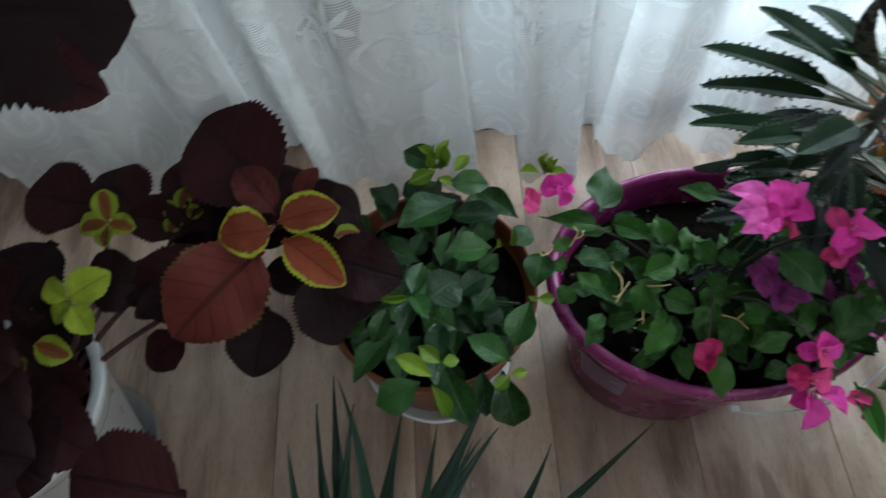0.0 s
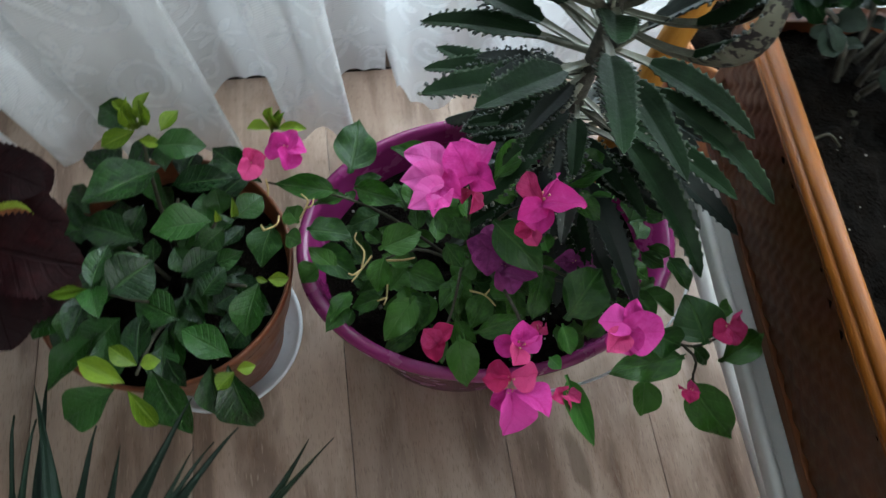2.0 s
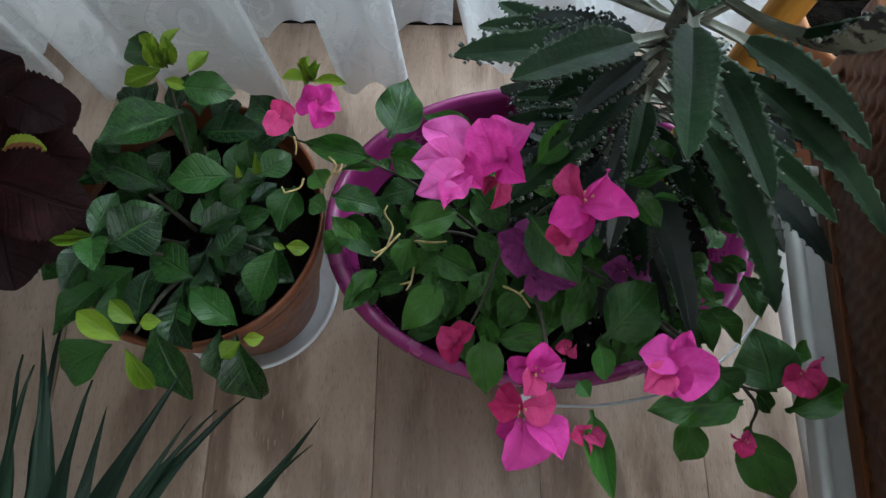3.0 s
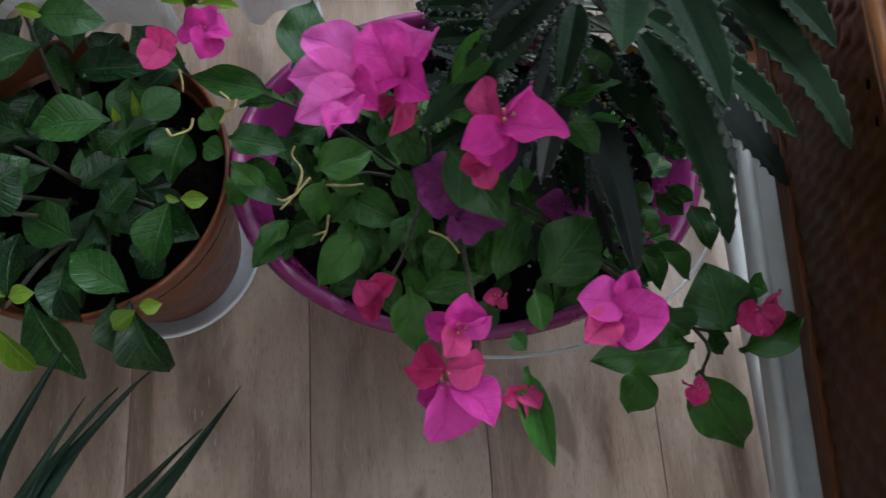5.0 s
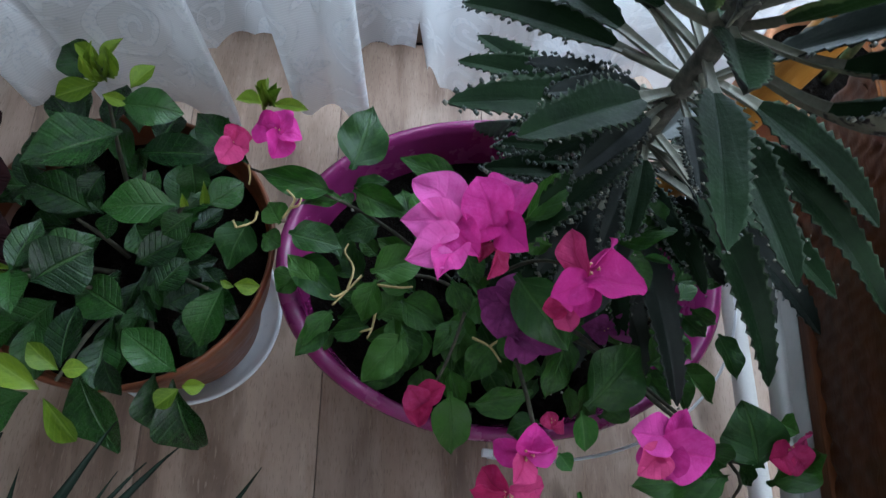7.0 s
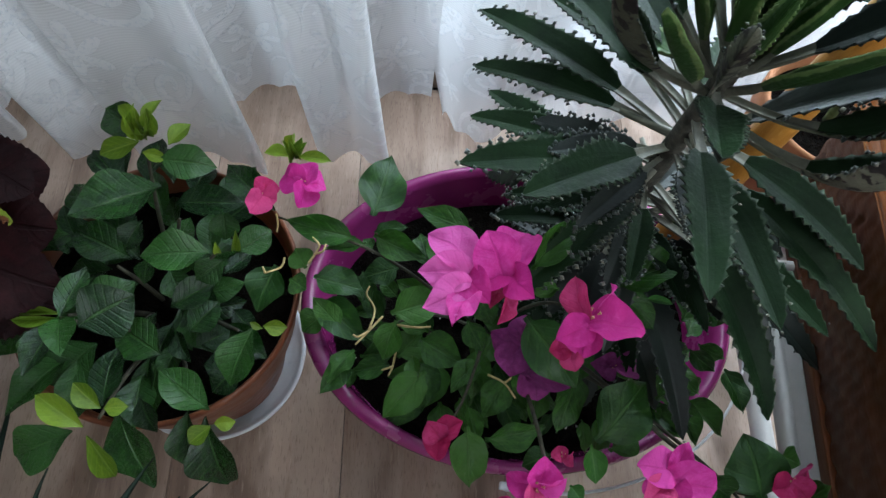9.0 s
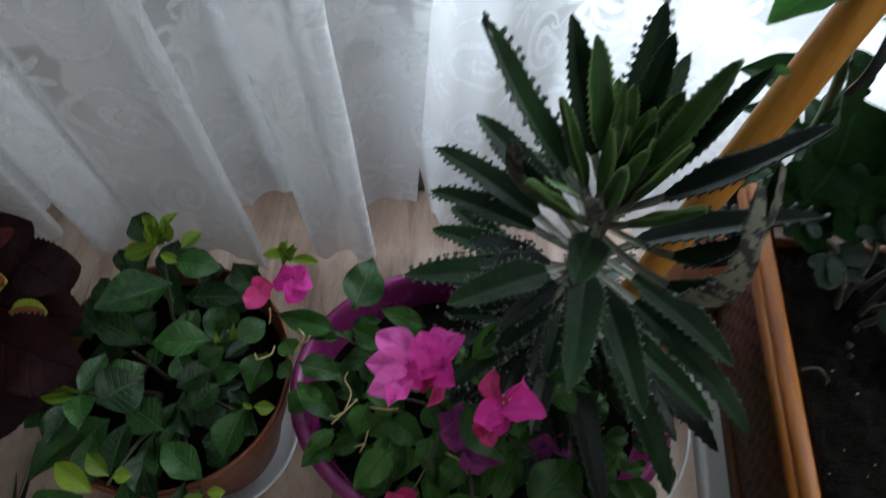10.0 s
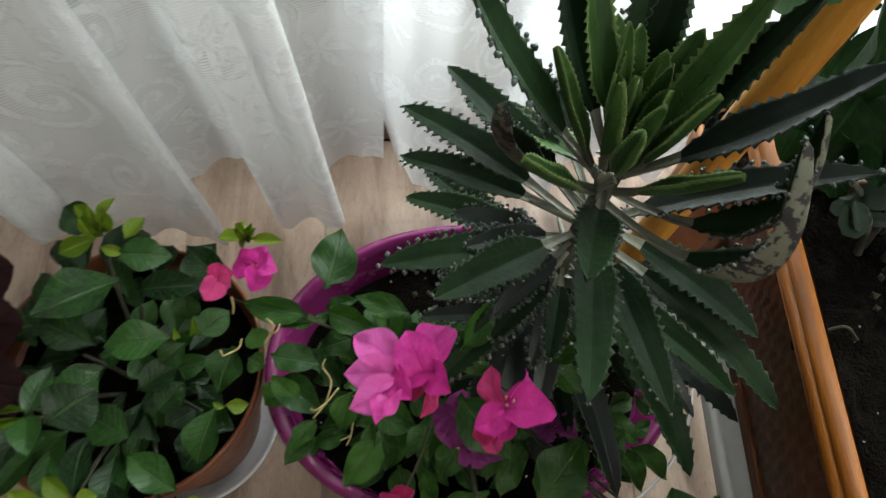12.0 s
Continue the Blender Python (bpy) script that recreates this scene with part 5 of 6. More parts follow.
leaf(bougainvillea, 'boug', (0.214, 0.130, 0.470), (0.255, 0.144, 0.475), 0.028)
leaf(bougainvillea, 'boug', (0.221, 0.131, 0.460), (0.243, 0.113, 0.450), 0.018)
leaf(bougainvillea, 'boug_new', (0.235, 0.128, 0.460), (0.252, 0.125, 0.460), 0.005)
leaf(bougainvillea, 'boug_new', (0.207, 0.049, 0.420), (0.212, 0.028, 0.410), 0.015)
leaf(bougainvillea, 'boug_new', (0.193, 0.026, 0.420), (0.200, 0.017, 0.420), 0.011)
leaf(bougainvillea, 'boug_new', (0.192, 0.005, 0.455), (0.202, -0.040, 0.450), 0.015)
leaf(bougainvillea, 'boug_new', (0.203, 0.096, 0.440), (0.200, 0.112, 0.440), 0.014)
leaf(bougainvillea, 'boug', (0.163, 0.135, 0.480), (0.187, 0.168, 0.480), 0.017)
leaf(bougainvillea, 'boug', (0.289, 0.015, 0.420), (0.232, 0.010, 0.420), 0.026)
leaf(bougainvillea, 'boug', (0.265, 0.008, 0.400), (0.260, -0.017, 0.385), 0.022)
leaf(bougainvillea, 'boug', (0.302, 0.019, 0.430), (0.294, 0.054, 0.440), 0.036)
leaf(bougainvillea, 'boug', (0.323, 0.012, 0.400), (0.367, 0.029, 0.397), 0.023)
leaf(bougainvillea, 'boug', (0.302, 0.004, 0.390), (0.329, -0.040, 0.374), 0.032)
leaf(bougainvillea, 'boug', (0.302, 0.023, 0.410), (0.314, 0.011, 0.400), 0.013)
leaf(bougainvillea, 'boug', (0.261, 0.031, 0.440), (0.283, 0.019, 0.430), 0.024)
leaf(bougainvillea, 'boug', (0.319, 0.043, 0.430), (0.323, 0.037, 0.440), 0.016)
leaf(bougainvillea, 'boug', (-0.001, 0.189, 0.340), (-0.016, 0.156, 0.330), 0.032)
leaf(bougainvillea, 'boug', (0.021, 0.186, 0.345), (0.011, 0.202, 0.345), 0.021)
leaf(bougainvillea, 'boug', (0.008, 0.181, 0.335), (0.021, 0.175, 0.330), 0.019)
leaf(bougainvillea, 'boug', (0.092, 0.126, 0.320), (0.111, 0.147, 0.320), 0.027)
leaf(bougainvillea, 'boug', (0.064, 0.126, 0.320), (0.090, 0.133, 0.310), 0.021)
leaf(bougainvillea, 'boug', (0.166, 0.140, 0.340), (0.148, 0.118, 0.330), 0.025)
leaf(bougainvillea, 'boug', (0.174, 0.106, 0.340), (0.156, 0.080, 0.330), 0.024)
leaf(bougainvillea, 'boug', (0.188, 0.090, 0.360), (0.176, 0.113, 0.360), 0.024)
leaf(bougainvillea, 'boug', (0.136, 0.170, 0.380), (0.154, 0.151, 0.370), 0.022)
leaf(bougainvillea, 'boug', (0.267, 0.085, 0.380), (0.290, 0.102, 0.380), 0.026)
leaf(bougainvillea, 'boug', (0.234, 0.053, 0.370), (0.256, 0.070, 0.370), 0.023)
leaf(bougainvillea, 'boug', (0.091, 0.200, 0.320), (0.062, 0.189, 0.320), 0.023)
leaf(bougainvillea, 'boug', (0.032, 0.165, 0.300), (0.016, 0.152, 0.290), 0.024)
leaf(bougainvillea, 'boug', (0.198, 0.051, 0.360), (0.179, 0.044, 0.350), 0.019)
leaf(bougainvillea, 'boug', (0.303, 0.148, 0.360), (0.321, 0.178, 0.360), 0.029)
leaf(bougainvillea, 'boug', (0.068, 0.244, 0.322), (0.082, 0.301, 0.325), 0.041, hint=(0, -0.7, 0.7))

# bougainvillea blooms
flower((0.123, 0.110, 0.534), 0.018, [('pale', (0.123, 0.111, 0.536), (0.102, 0.128, 0.539), 0.020), ('pale', (0.123, 0.108, 0.536), (0.097, 0.107, 0.541), 0.018), ('pale', (0.123, 0.101, 0.536), (0.100, 0.090, 0.542), 0.018), ('pale', (0.123, 0.099, 0.536), (0.112, 0.081, 0.545), 0.014), ('pink', (0.117, 0.110, 0.536), (0.129, 0.093, 0.541), 0.015)])
flower((0.139, 0.110, 0.536), 0.02, [('pink', (0.137, 0.106, 0.538), (0.128, 0.126, 0.547), 0.021), ('pink', (0.139, 0.108, 0.538), (0.151, 0.136, 0.531), 0.020), ('pink', (0.138, 0.110, 0.538), (0.124, 0.100, 0.538), 0.016), ('pink', (0.140, 0.110, 0.538), (0.148, 0.094, 0.547), 0.016)])
flower((0.138, 0.104, 0.526), 0.012, [('red', (0.138, 0.104, 0.528), (0.131, 0.094, 0.532), 0.009), ('red', (0.138, 0.104, 0.528), (0.135, 0.085, 0.536), 0.010), ('red', (0.138, 0.103, 0.528), (0.145, 0.101, 0.522), 0.009)])
flower((0.178, 0.090, 0.532), 0.02, [('red', (0.176, 0.087, 0.534), (0.171, 0.110, 0.534), 0.013), ('pink', (0.177, 0.089, 0.534), (0.193, 0.108, 0.530), 0.015), ('pink', (0.174, 0.086, 0.534), (0.202, 0.083, 0.536), 0.025), ('pink', (0.178, 0.086, 0.534), (0.160, 0.078, 0.536), 0.015), ('pink', (0.176, 0.089, 0.534), (0.174, 0.072, 0.526), 0.017)])
flower((0.171, 0.078, 0.520), 0.012, [('red', (0.172, 0.079, 0.522), (0.161, 0.078, 0.518), 0.010), ('red', (0.170, 0.078, 0.522), (0.173, 0.068, 0.519), 0.011)])
flower((0.160, 0.020, 0.482), 0.018, [('pink', (0.160, 0.019, 0.484), (0.163, 0.032, 0.492), 0.017), ('pink', (0.159, 0.020, 0.484), (0.173, 0.022, 0.490), 0.014), ('pink', (0.159, 0.020, 0.484), (0.145, 0.025, 0.479), 0.014), ('red', (0.158, 0.019, 0.484), (0.153, 0.007, 0.490), 0.015)])
flower((0.153, 0.004, 0.468), 0.018, [('red', (0.153, 0.002, 0.470), (0.142, 0.015, 0.464), 0.017), ('red', (0.153, 0.004, 0.470), (0.135, 0.006, 0.473), 0.012), ('red', (0.154, 0.005, 0.470), (0.172, 0.006, 0.464), 0.019)])
flower((0.155, -0.002, 0.456), 0.018, [('pink', (0.155, 0.000, 0.458), (0.148, -0.027, 0.450), 0.031), ('pink', (0.158, -0.001, 0.458), (0.174, -0.020, 0.466), 0.021), ('pink', (0.154, -0.002, 0.458), (0.141, -0.008, 0.454), 0.015)])
flower((0.190, -0.005, 0.452), 0.012, [('red', (0.190, -0.004, 0.454), (0.193, -0.025, 0.450), 0.014), ('red', (0.190, -0.005, 0.454), (0.177, -0.008, 0.464), 0.011), ('red', (0.190, -0.006, 0.454), (0.195, -0.014, 0.462), 0.012)])
flower((0.182, 0.038, 0.450), 0.01, [('red', (0.181, 0.035, 0.452), (0.180, 0.044, 0.449), 0.009), ('red', (0.181, 0.036, 0.452), (0.185, 0.038, 0.461), 0.008)])
flower((0.235, 0.029, 0.466), 0.018, [('pink', (0.230, 0.029, 0.468), (0.257, 0.020, 0.470), 0.027), ('pink', (0.237, 0.029, 0.468), (0.215, 0.032, 0.472), 0.020), ('pink', (0.233, 0.030, 0.468), (0.233, 0.010, 0.464), 0.024), ('pink', (0.235, 0.028, 0.468), (0.242, 0.043, 0.477), 0.011), ('red', (0.232, 0.025, 0.468), (0.216, 0.012, 0.472), 0.016)])
flower((0.122, 0.059, 0.374), 0.014, [('red', (0.122, 0.057, 0.376), (0.112, 0.067, 0.385), 0.017), ('red', (0.121, 0.058, 0.376), (0.134, 0.068, 0.384), 0.017), ('red', (0.123, 0.062, 0.376), (0.119, 0.044, 0.373), 0.019)])
flower((0.318, 0.028, 0.435), 0.014, [('red', (0.319, 0.027, 0.437), (0.306, 0.023, 0.436), 0.018), ('red', (0.317, 0.027, 0.437), (0.333, 0.037, 0.432), 0.018), ('red', (0.316, 0.029, 0.437), (0.329, 0.018, 0.432), 0.017)])
flower((0.292, -0.008, 0.406), 0.01, [('red', (0.290, -0.009, 0.408), (0.288, -0.003, 0.401), 0.012), ('red', (0.290, -0.009, 0.408), (0.298, -0.001, 0.405), 0.011), ('red', (0.291, -0.007, 0.408), (0.288, -0.016, 0.411), 0.012)])
flower((0.018, 0.244, 0.372), 0.016, [('pink', (0.020, 0.241, 0.374), (-0.001, 0.254, 0.366), 0.023), ('pink', (0.017, 0.240, 0.374), (0.025, 0.259, 0.378), 0.025), ('pink', (0.017, 0.242, 0.374), (0.034, 0.242, 0.372), 0.023), ('pink', (0.018, 0.244, 0.374), (0.015, 0.223, 0.372), 0.022)])
flower((-0.014, 0.236, 0.365), 0.012, [('red', (-0.013, 0.236, 0.367), (-0.021, 0.216, 0.374), 0.019), ('red', (-0.013, 0.233, 0.367), (-0.013, 0.251, 0.368), 0.019), ('red', (-0.014, 0.235, 0.367), (-0.003, 0.232, 0.365), 0.019)])
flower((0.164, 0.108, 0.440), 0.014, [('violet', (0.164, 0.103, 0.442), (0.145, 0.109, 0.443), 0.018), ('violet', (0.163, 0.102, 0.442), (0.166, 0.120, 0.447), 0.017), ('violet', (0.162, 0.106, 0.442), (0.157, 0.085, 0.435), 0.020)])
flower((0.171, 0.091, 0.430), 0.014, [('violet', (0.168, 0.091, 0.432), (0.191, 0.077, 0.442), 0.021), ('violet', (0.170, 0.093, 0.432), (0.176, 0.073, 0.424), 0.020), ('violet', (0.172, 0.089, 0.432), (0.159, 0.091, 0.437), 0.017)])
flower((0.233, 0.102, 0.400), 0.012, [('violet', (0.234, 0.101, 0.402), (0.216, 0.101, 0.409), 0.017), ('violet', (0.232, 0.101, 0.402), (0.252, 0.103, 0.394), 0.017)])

# bougainvillea twigs and stems
twig([(0.023, 0.188, 0.350), (0.028, 0.194, 0.355), (0.031, 0.199, 0.360), (0.026, 0.203, 0.365)], 0.0010)
twig([(0.028, 0.194, 0.355), (0.034, 0.194, 0.360), (0.036, 0.199, 0.362)], 0.0010)
twig([(-0.004, 0.226, 0.355), (-0.003, 0.220, 0.350), (-0.004, 0.215, 0.345)], 0.0010)
twig([(0.005, 0.192, 0.350), (0.003, 0.184, 0.350), (-0.007, 0.177, 0.355)], 0.0010)
twig([(-0.007, 0.177, 0.355), (-0.009, 0.181, 0.358)], 0.0010)
twig([(0.080, 0.153, 0.335), (0.070, 0.141, 0.335), (0.061, 0.129, 0.340)], 0.0010)
twig([(0.070, 0.141, 0.335), (0.063, 0.135, 0.340), (0.059, 0.136, 0.342)], 0.0010)
twig([(0.070, 0.141, 0.335), (0.074, 0.160, 0.330), (0.067, 0.172, 0.330), (0.069, 0.179, 0.330)], 0.0010)
twig([(0.091, 0.129, 0.325), (0.089, 0.117, 0.325), (0.086, 0.109, 0.330)], 0.0010)
twig([(0.089, 0.117, 0.325), (0.081, 0.113, 0.330)], 0.0010)
twig([(0.091, 0.145, 0.340), (0.106, 0.142, 0.345), (0.116, 0.143, 0.345)], 0.0010)
twig([(0.158, 0.108, 0.345), (0.169, 0.101, 0.350), (0.176, 0.090, 0.352)], 0.0010)
twig([(0.169, 0.101, 0.350), (0.174, 0.104, 0.356)], 0.0010)
twig([(0.170, 0.170, 0.250), (0.083, 0.198, 0.340), (-0.004, 0.226, 0.350)], 0.0024)
twig([(0.170, 0.170, 0.250), (0.120, 0.157, 0.330), (0.070, 0.143, 0.330)], 0.0024)
twig([(0.170, 0.170, 0.250), (0.155, 0.143, 0.420), (0.140, 0.116, 0.510)], 0.0024)
twig([(0.170, 0.170, 0.250), (0.177, 0.136, 0.420), (0.184, 0.102, 0.510)], 0.0024)
twig([(0.170, 0.170, 0.250), (0.169, 0.097, 0.400), (0.168, 0.024, 0.470), (0.160, -0.008, 0.450)], 0.0024)
twig([(0.170, 0.170, 0.250), (0.209, 0.112, 0.380), (0.247, 0.053, 0.430), (0.252, 0.040, 0.450)], 0.0024)
twig([(0.170, 0.170, 0.250), (0.211, 0.113, 0.375), (0.251, 0.056, 0.420), (0.293, 0.024, 0.415), (0.330, 0.029, 0.410)], 0.0024)
twig([(0.170, 0.170, 0.250), (0.231, 0.097, 0.372), (0.293, 0.024, 0.415), (0.300, 0.001, 0.400)], 0.0024)
twig([(0.170, 0.170, 0.250), (0.155, 0.132, 0.340), (0.141, 0.093, 0.350), (0.127, 0.066, 0.365)], 0.0024)

# kalanchoe leaves
fleshy(0.590, (0.147, 0.217, 0.700), 0.022, 'dark', 3, -0.04)
fleshy(0.600, (0.195, 0.248, 0.680), 0.020, 'dark', 0, -0.04)
fleshy(0.600, (0.258, 0.290, 0.660), 0.020, 'dark', 2, -0.04)
fleshy(0.605, (0.264, 0.199, 0.702), 0.018, 'new', 0, -0.04)
fleshy(0.600, (0.271, 0.185, 0.711), 0.019, 'dark', 0, -0.04)
fleshy(0.595, (0.299, 0.164, 0.701), 0.021, 'black', 0, -0.04)
fleshy(0.550, (0.159, 0.286, 0.559), 0.022, 'dark', 1, 0.05)
fleshy(0.540, (0.134, 0.298, 0.506), 0.023, 'dark', 2, 0.05)
fleshy(0.460, (0.153, 0.307, 0.415), 0.025, 'dark', 1, 0.05)
fleshy(0.610, (0.207, 0.234, 0.680), 0.018, 'new', 0, -0.04)
fleshy(0.610, (0.229, 0.218, 0.663), 0.014, 'new', 0, -0.04)
fleshy(0.610, (0.232, 0.249, 0.638), 0.014, 'new', 0, -0.04)
fleshy(0.610, (0.252, 0.210, 0.669), 0.016, 'new', 0, -0.04)
fleshy(0.600, (0.286, 0.290, 0.623), 0.016, 'dark', 1, -0.04)
fleshy(0.610, (0.221, 0.205, 0.647), 0.013, 'new', 0, -0.04)
fleshy(0.610, (0.241, 0.210, 0.656), 0.014, 'new', 0, -0.04)
fleshy(0.600, (0.245, 0.234, 0.685), 0.018, 'dark', 0, -0.04)
fleshy(0.540, (0.132, 0.272, 0.485), 0.023, 'curl', 2, 0.05)
fleshy(0.500, (0.136, 0.269, 0.435), 0.024, 'dark', 1, 0.05)
fleshy(0.560, (0.171, 0.278, 0.539), 0.019, 'dark', 1, 0.05)
fleshy(0.540, (0.313, 0.146, 0.658), 0.021, 'black', 2, 0.05)
fleshy(0.590, (0.198, 0.270, 0.543), 0.019, 'new', 0, -0.04)
fleshy(0.470, (0.157, 0.259, 0.373), 0.024, 'dark', 1, 0.05)
fleshy(0.562, (0.198, 0.073, 0.607), 0.021, 'dark', 1, 0.03)
fleshy(0.548, (0.246, 0.075, 0.570), 0.021, 'dark', 1, 0.05)
fleshy(0.535, (0.334, 0.085, 0.508), 0.021, 'dark', 0, 0.10)
fleshy(0.550, (0.320, 0.120, 0.532), 0.023, 'dark', 0, 0.08)
fleshy(0.500, (0.297, 0.058, 0.460), 0.022, 'dark', 1, 0.12)
fleshy(0.525, (0.116, 0.166, 0.540), 0.022, 'dark', 2, 0.02)
fleshy(0.535, (0.142, 0.137, 0.562), 0.024, 'dark', 1, 0.03)
fleshy(0.585, (0.196, 0.114, 0.636), 0.020, 'dark', 0, 0.0)
fleshy(0.580, (0.196, 0.141, 0.670), 0.009, 'curl', 1, 0.0, 0.9)
fleshy(0.570, (0.276, 0.152, 0.672), 0.022, 'curl', 2, bend=(0.302, 0.084, 0.590), cup=0.9, twist=0.75)
fleshy(0.580, (0.292, 0.168, 0.668), 0.018, 'curl', 2, bend=(0.302, 0.112, 0.608), cup=0.8, twist=0.5)
fleshy(0.580, (0.168, 0.186, 0.652), 0.018, 'curl', 1, bend=(0.165, 0.192, 0.600), cup=0.9)
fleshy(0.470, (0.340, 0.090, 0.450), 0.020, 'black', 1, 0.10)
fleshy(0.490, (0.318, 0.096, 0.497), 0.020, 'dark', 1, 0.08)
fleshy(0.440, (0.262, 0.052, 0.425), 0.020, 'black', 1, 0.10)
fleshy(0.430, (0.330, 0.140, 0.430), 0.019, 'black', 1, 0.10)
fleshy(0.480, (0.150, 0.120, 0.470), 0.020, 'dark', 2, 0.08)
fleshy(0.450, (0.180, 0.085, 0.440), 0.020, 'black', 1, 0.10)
fleshy(0.590, (0.278, 0.226, 0.640), 0.017, 'dark', 0, 0.0)
fleshy(0.560, (0.210, 0.300, 0.545), 0.020, 'dark', 1, 0.08)
fleshy(0.540, (0.285, 0.275, 0.530), 0.020, 'dark', 1, 0.08)

# coleus leaves
leaf(coleus, 'col_margin', (-0.262, 0.191, 0.410), (-0.309, 0.181, 0.412), 0.048)
leaf(coleus, 'col_margin', (-0.257, 0.197, 0.410), (-0.200, 0.211, 0.412), 0.043)
leaf(coleus, 'col_margin', (-0.254, 0.185, 0.400), (-0.196, 0.143, 0.385), 0.042)
leaf(coleus, 'col_dark', (-0.265, 0.239, 0.390), (-0.350, 0.327, 0.400), 0.102)
leaf(coleus, 'col_red', (-0.275, 0.180, 0.395), (-0.352, 0.102, 0.370), 0.091)
leaf(coleus, 'col_dark', (-0.221, 0.178, 0.375), (-0.144, 0.159, 0.362), 0.058)
leaf(coleus, 'col_dark', (-0.323, 0.195, 0.360), (-0.400, 0.142, 0.340), 0.072)
leaf(coleus, 'col_red', (-0.261, 0.213, 0.400), (-0.303, 0.261, 0.410), 0.040)
leaf(coleus, 'col_dark', (-0.231, 0.176, 0.350), (-0.212, 0.109, 0.320), 0.063)
leaf(coleus, 'col_dark', (-0.232, 0.257, 0.360), (-0.187, 0.239, 0.350), 0.042)
leaf(coleus, 'col_red', (-0.245, 0.238, 0.380), (-0.228, 0.274, 0.390), 0.026)
leaf(coleus, 'col_green', (-0.210, 0.197, 0.380), (-0.184, 0.204, 0.370), 0.022)
leaf(coleus, 'col_dark', (-0.316, 0.247, 0.350), (-0.372, 0.243, 0.340), 0.044)
leaf(coleus, 'col_dark', (-0.511, 0.313, 0.560), (-0.344, 0.309, 0.565), 0.139)
leaf(coleus, 'col_dark', (-0.444, 0.278, 0.550), (-0.364, 0.246, 0.540), 0.051)
leaf(coleus, 'col_dark', (-0.580, 0.230, 0.520), (-0.464, 0.195, 0.520), 0.143)
leaf(coleus, 'col_dark', (-0.572, 0.189, 0.500), (-0.465, 0.130, 0.500), 0.150)
leaf(coleus, 'col_dark', (-0.565, 0.137, 0.460), (-0.464, 0.095, 0.450), 0.120)
leaf(coleus, 'col_dark', (-0.565, 0.114, 0.420), (-0.465, 0.072, 0.410), 0.096)
leaf(coleus, 'col_dark', (-0.585, 0.086, 0.390), (-0.463, 0.037, 0.380), 0.111)
leaf(coleus, 'col_dark', (-0.565, 0.028, 0.380), (-0.451, 0.003, 0.380), 0.108)
leaf(coleus, 'col_dark', (-0.556, -0.025, 0.370), (-0.458, -0.035, 0.370), 0.097)
leaf(coleus, 'col_dark', (-0.363, 0.124, 0.320), (-0.402, 0.100, 0.310), 0.043)
leaf(coleus, 'col_green', (-0.422, 0.214, 0.400), (-0.430, 0.246, 0.410), 0.024)
leaf(coleus, 'col_green', (-0.422, 0.214, 0.400), (-0.447, 0.206, 0.400), 0.027)
leaf(coleus, 'col_green', (-0.421, 0.213, 0.400), (-0.394, 0.206, 0.400), 0.024)
leaf(coleus, 'col_green', (-0.422, 0.210, 0.400), (-0.421, 0.189, 0.395), 0.021)
leaf(coleus, 'col_green', (-0.372, 0.251, 0.360), (-0.365, 0.272, 0.370), 0.019)
leaf(coleus, 'col_green', (-0.372, 0.250, 0.360), (-0.392, 0.253, 0.360), 0.018)
leaf(coleus, 'col_green', (-0.373, 0.241, 0.360), (-0.382, 0.225, 0.355), 0.019)
leaf(coleus, 'col_green', (-0.366, 0.248, 0.360), (-0.348, 0.247, 0.360), 0.016)
leaf(coleus, 'col_yellow', (-0.437, 0.130, 0.410), (-0.402, 0.153, 0.415), 0.034)
leaf(coleus, 'col_yellow', (-0.437, 0.130, 0.410), (-0.461, 0.148, 0.410), 0.023)
leaf(coleus, 'col_yellow', (-0.434, 0.127, 0.410), (-0.448, 0.111, 0.400), 0.023)
leaf(coleus, 'col_yellow', (-0.433, 0.124, 0.410), (-0.414, 0.101, 0.400), 0.025)
leaf(coleus, 'col_green', (-0.499, 0.091, 0.370), (-0.484, 0.069, 0.370), 0.030)
leaf(coleus, 'col_green', (-0.499, 0.091, 0.370), (-0.518, 0.086, 0.370), 0.031)
leaf(coleus, 'col_dark', (-0.450, 0.173, 0.370), (-0.394, 0.169, 0.360), 0.055)
leaf(coleus, 'col_dark', (-0.472, 0.129, 0.380), (-0.494, 0.112, 0.370), 0.049)
leaf(coleus, 'col_dark', (-0.314, -0.040, 0.400), (-0.409, -0.022, 0.400), 0.076)
leaf(coleus, 'col_dark', (-0.503, 0.063, 0.360), (-0.446, 0.010, 0.360), 0.077)
leaf(coleus, 'col_dark', (-0.497, 0.022, 0.360), (-0.445, -0.013, 0.360), 0.076)
leaf(coleus, 'col_dark', (-0.476, 0.112, 0.420), (-0.521, 0.136, 0.420), 0.070)
leaf(coleus, 'col_green', (-0.476, 0.102, 0.380), (-0.444, 0.093, 0.370), 0.027)
leaf(coleus, 'col_dark', (-0.473, 0.201, 0.390), (-0.504, 0.131, 0.380), 0.068)

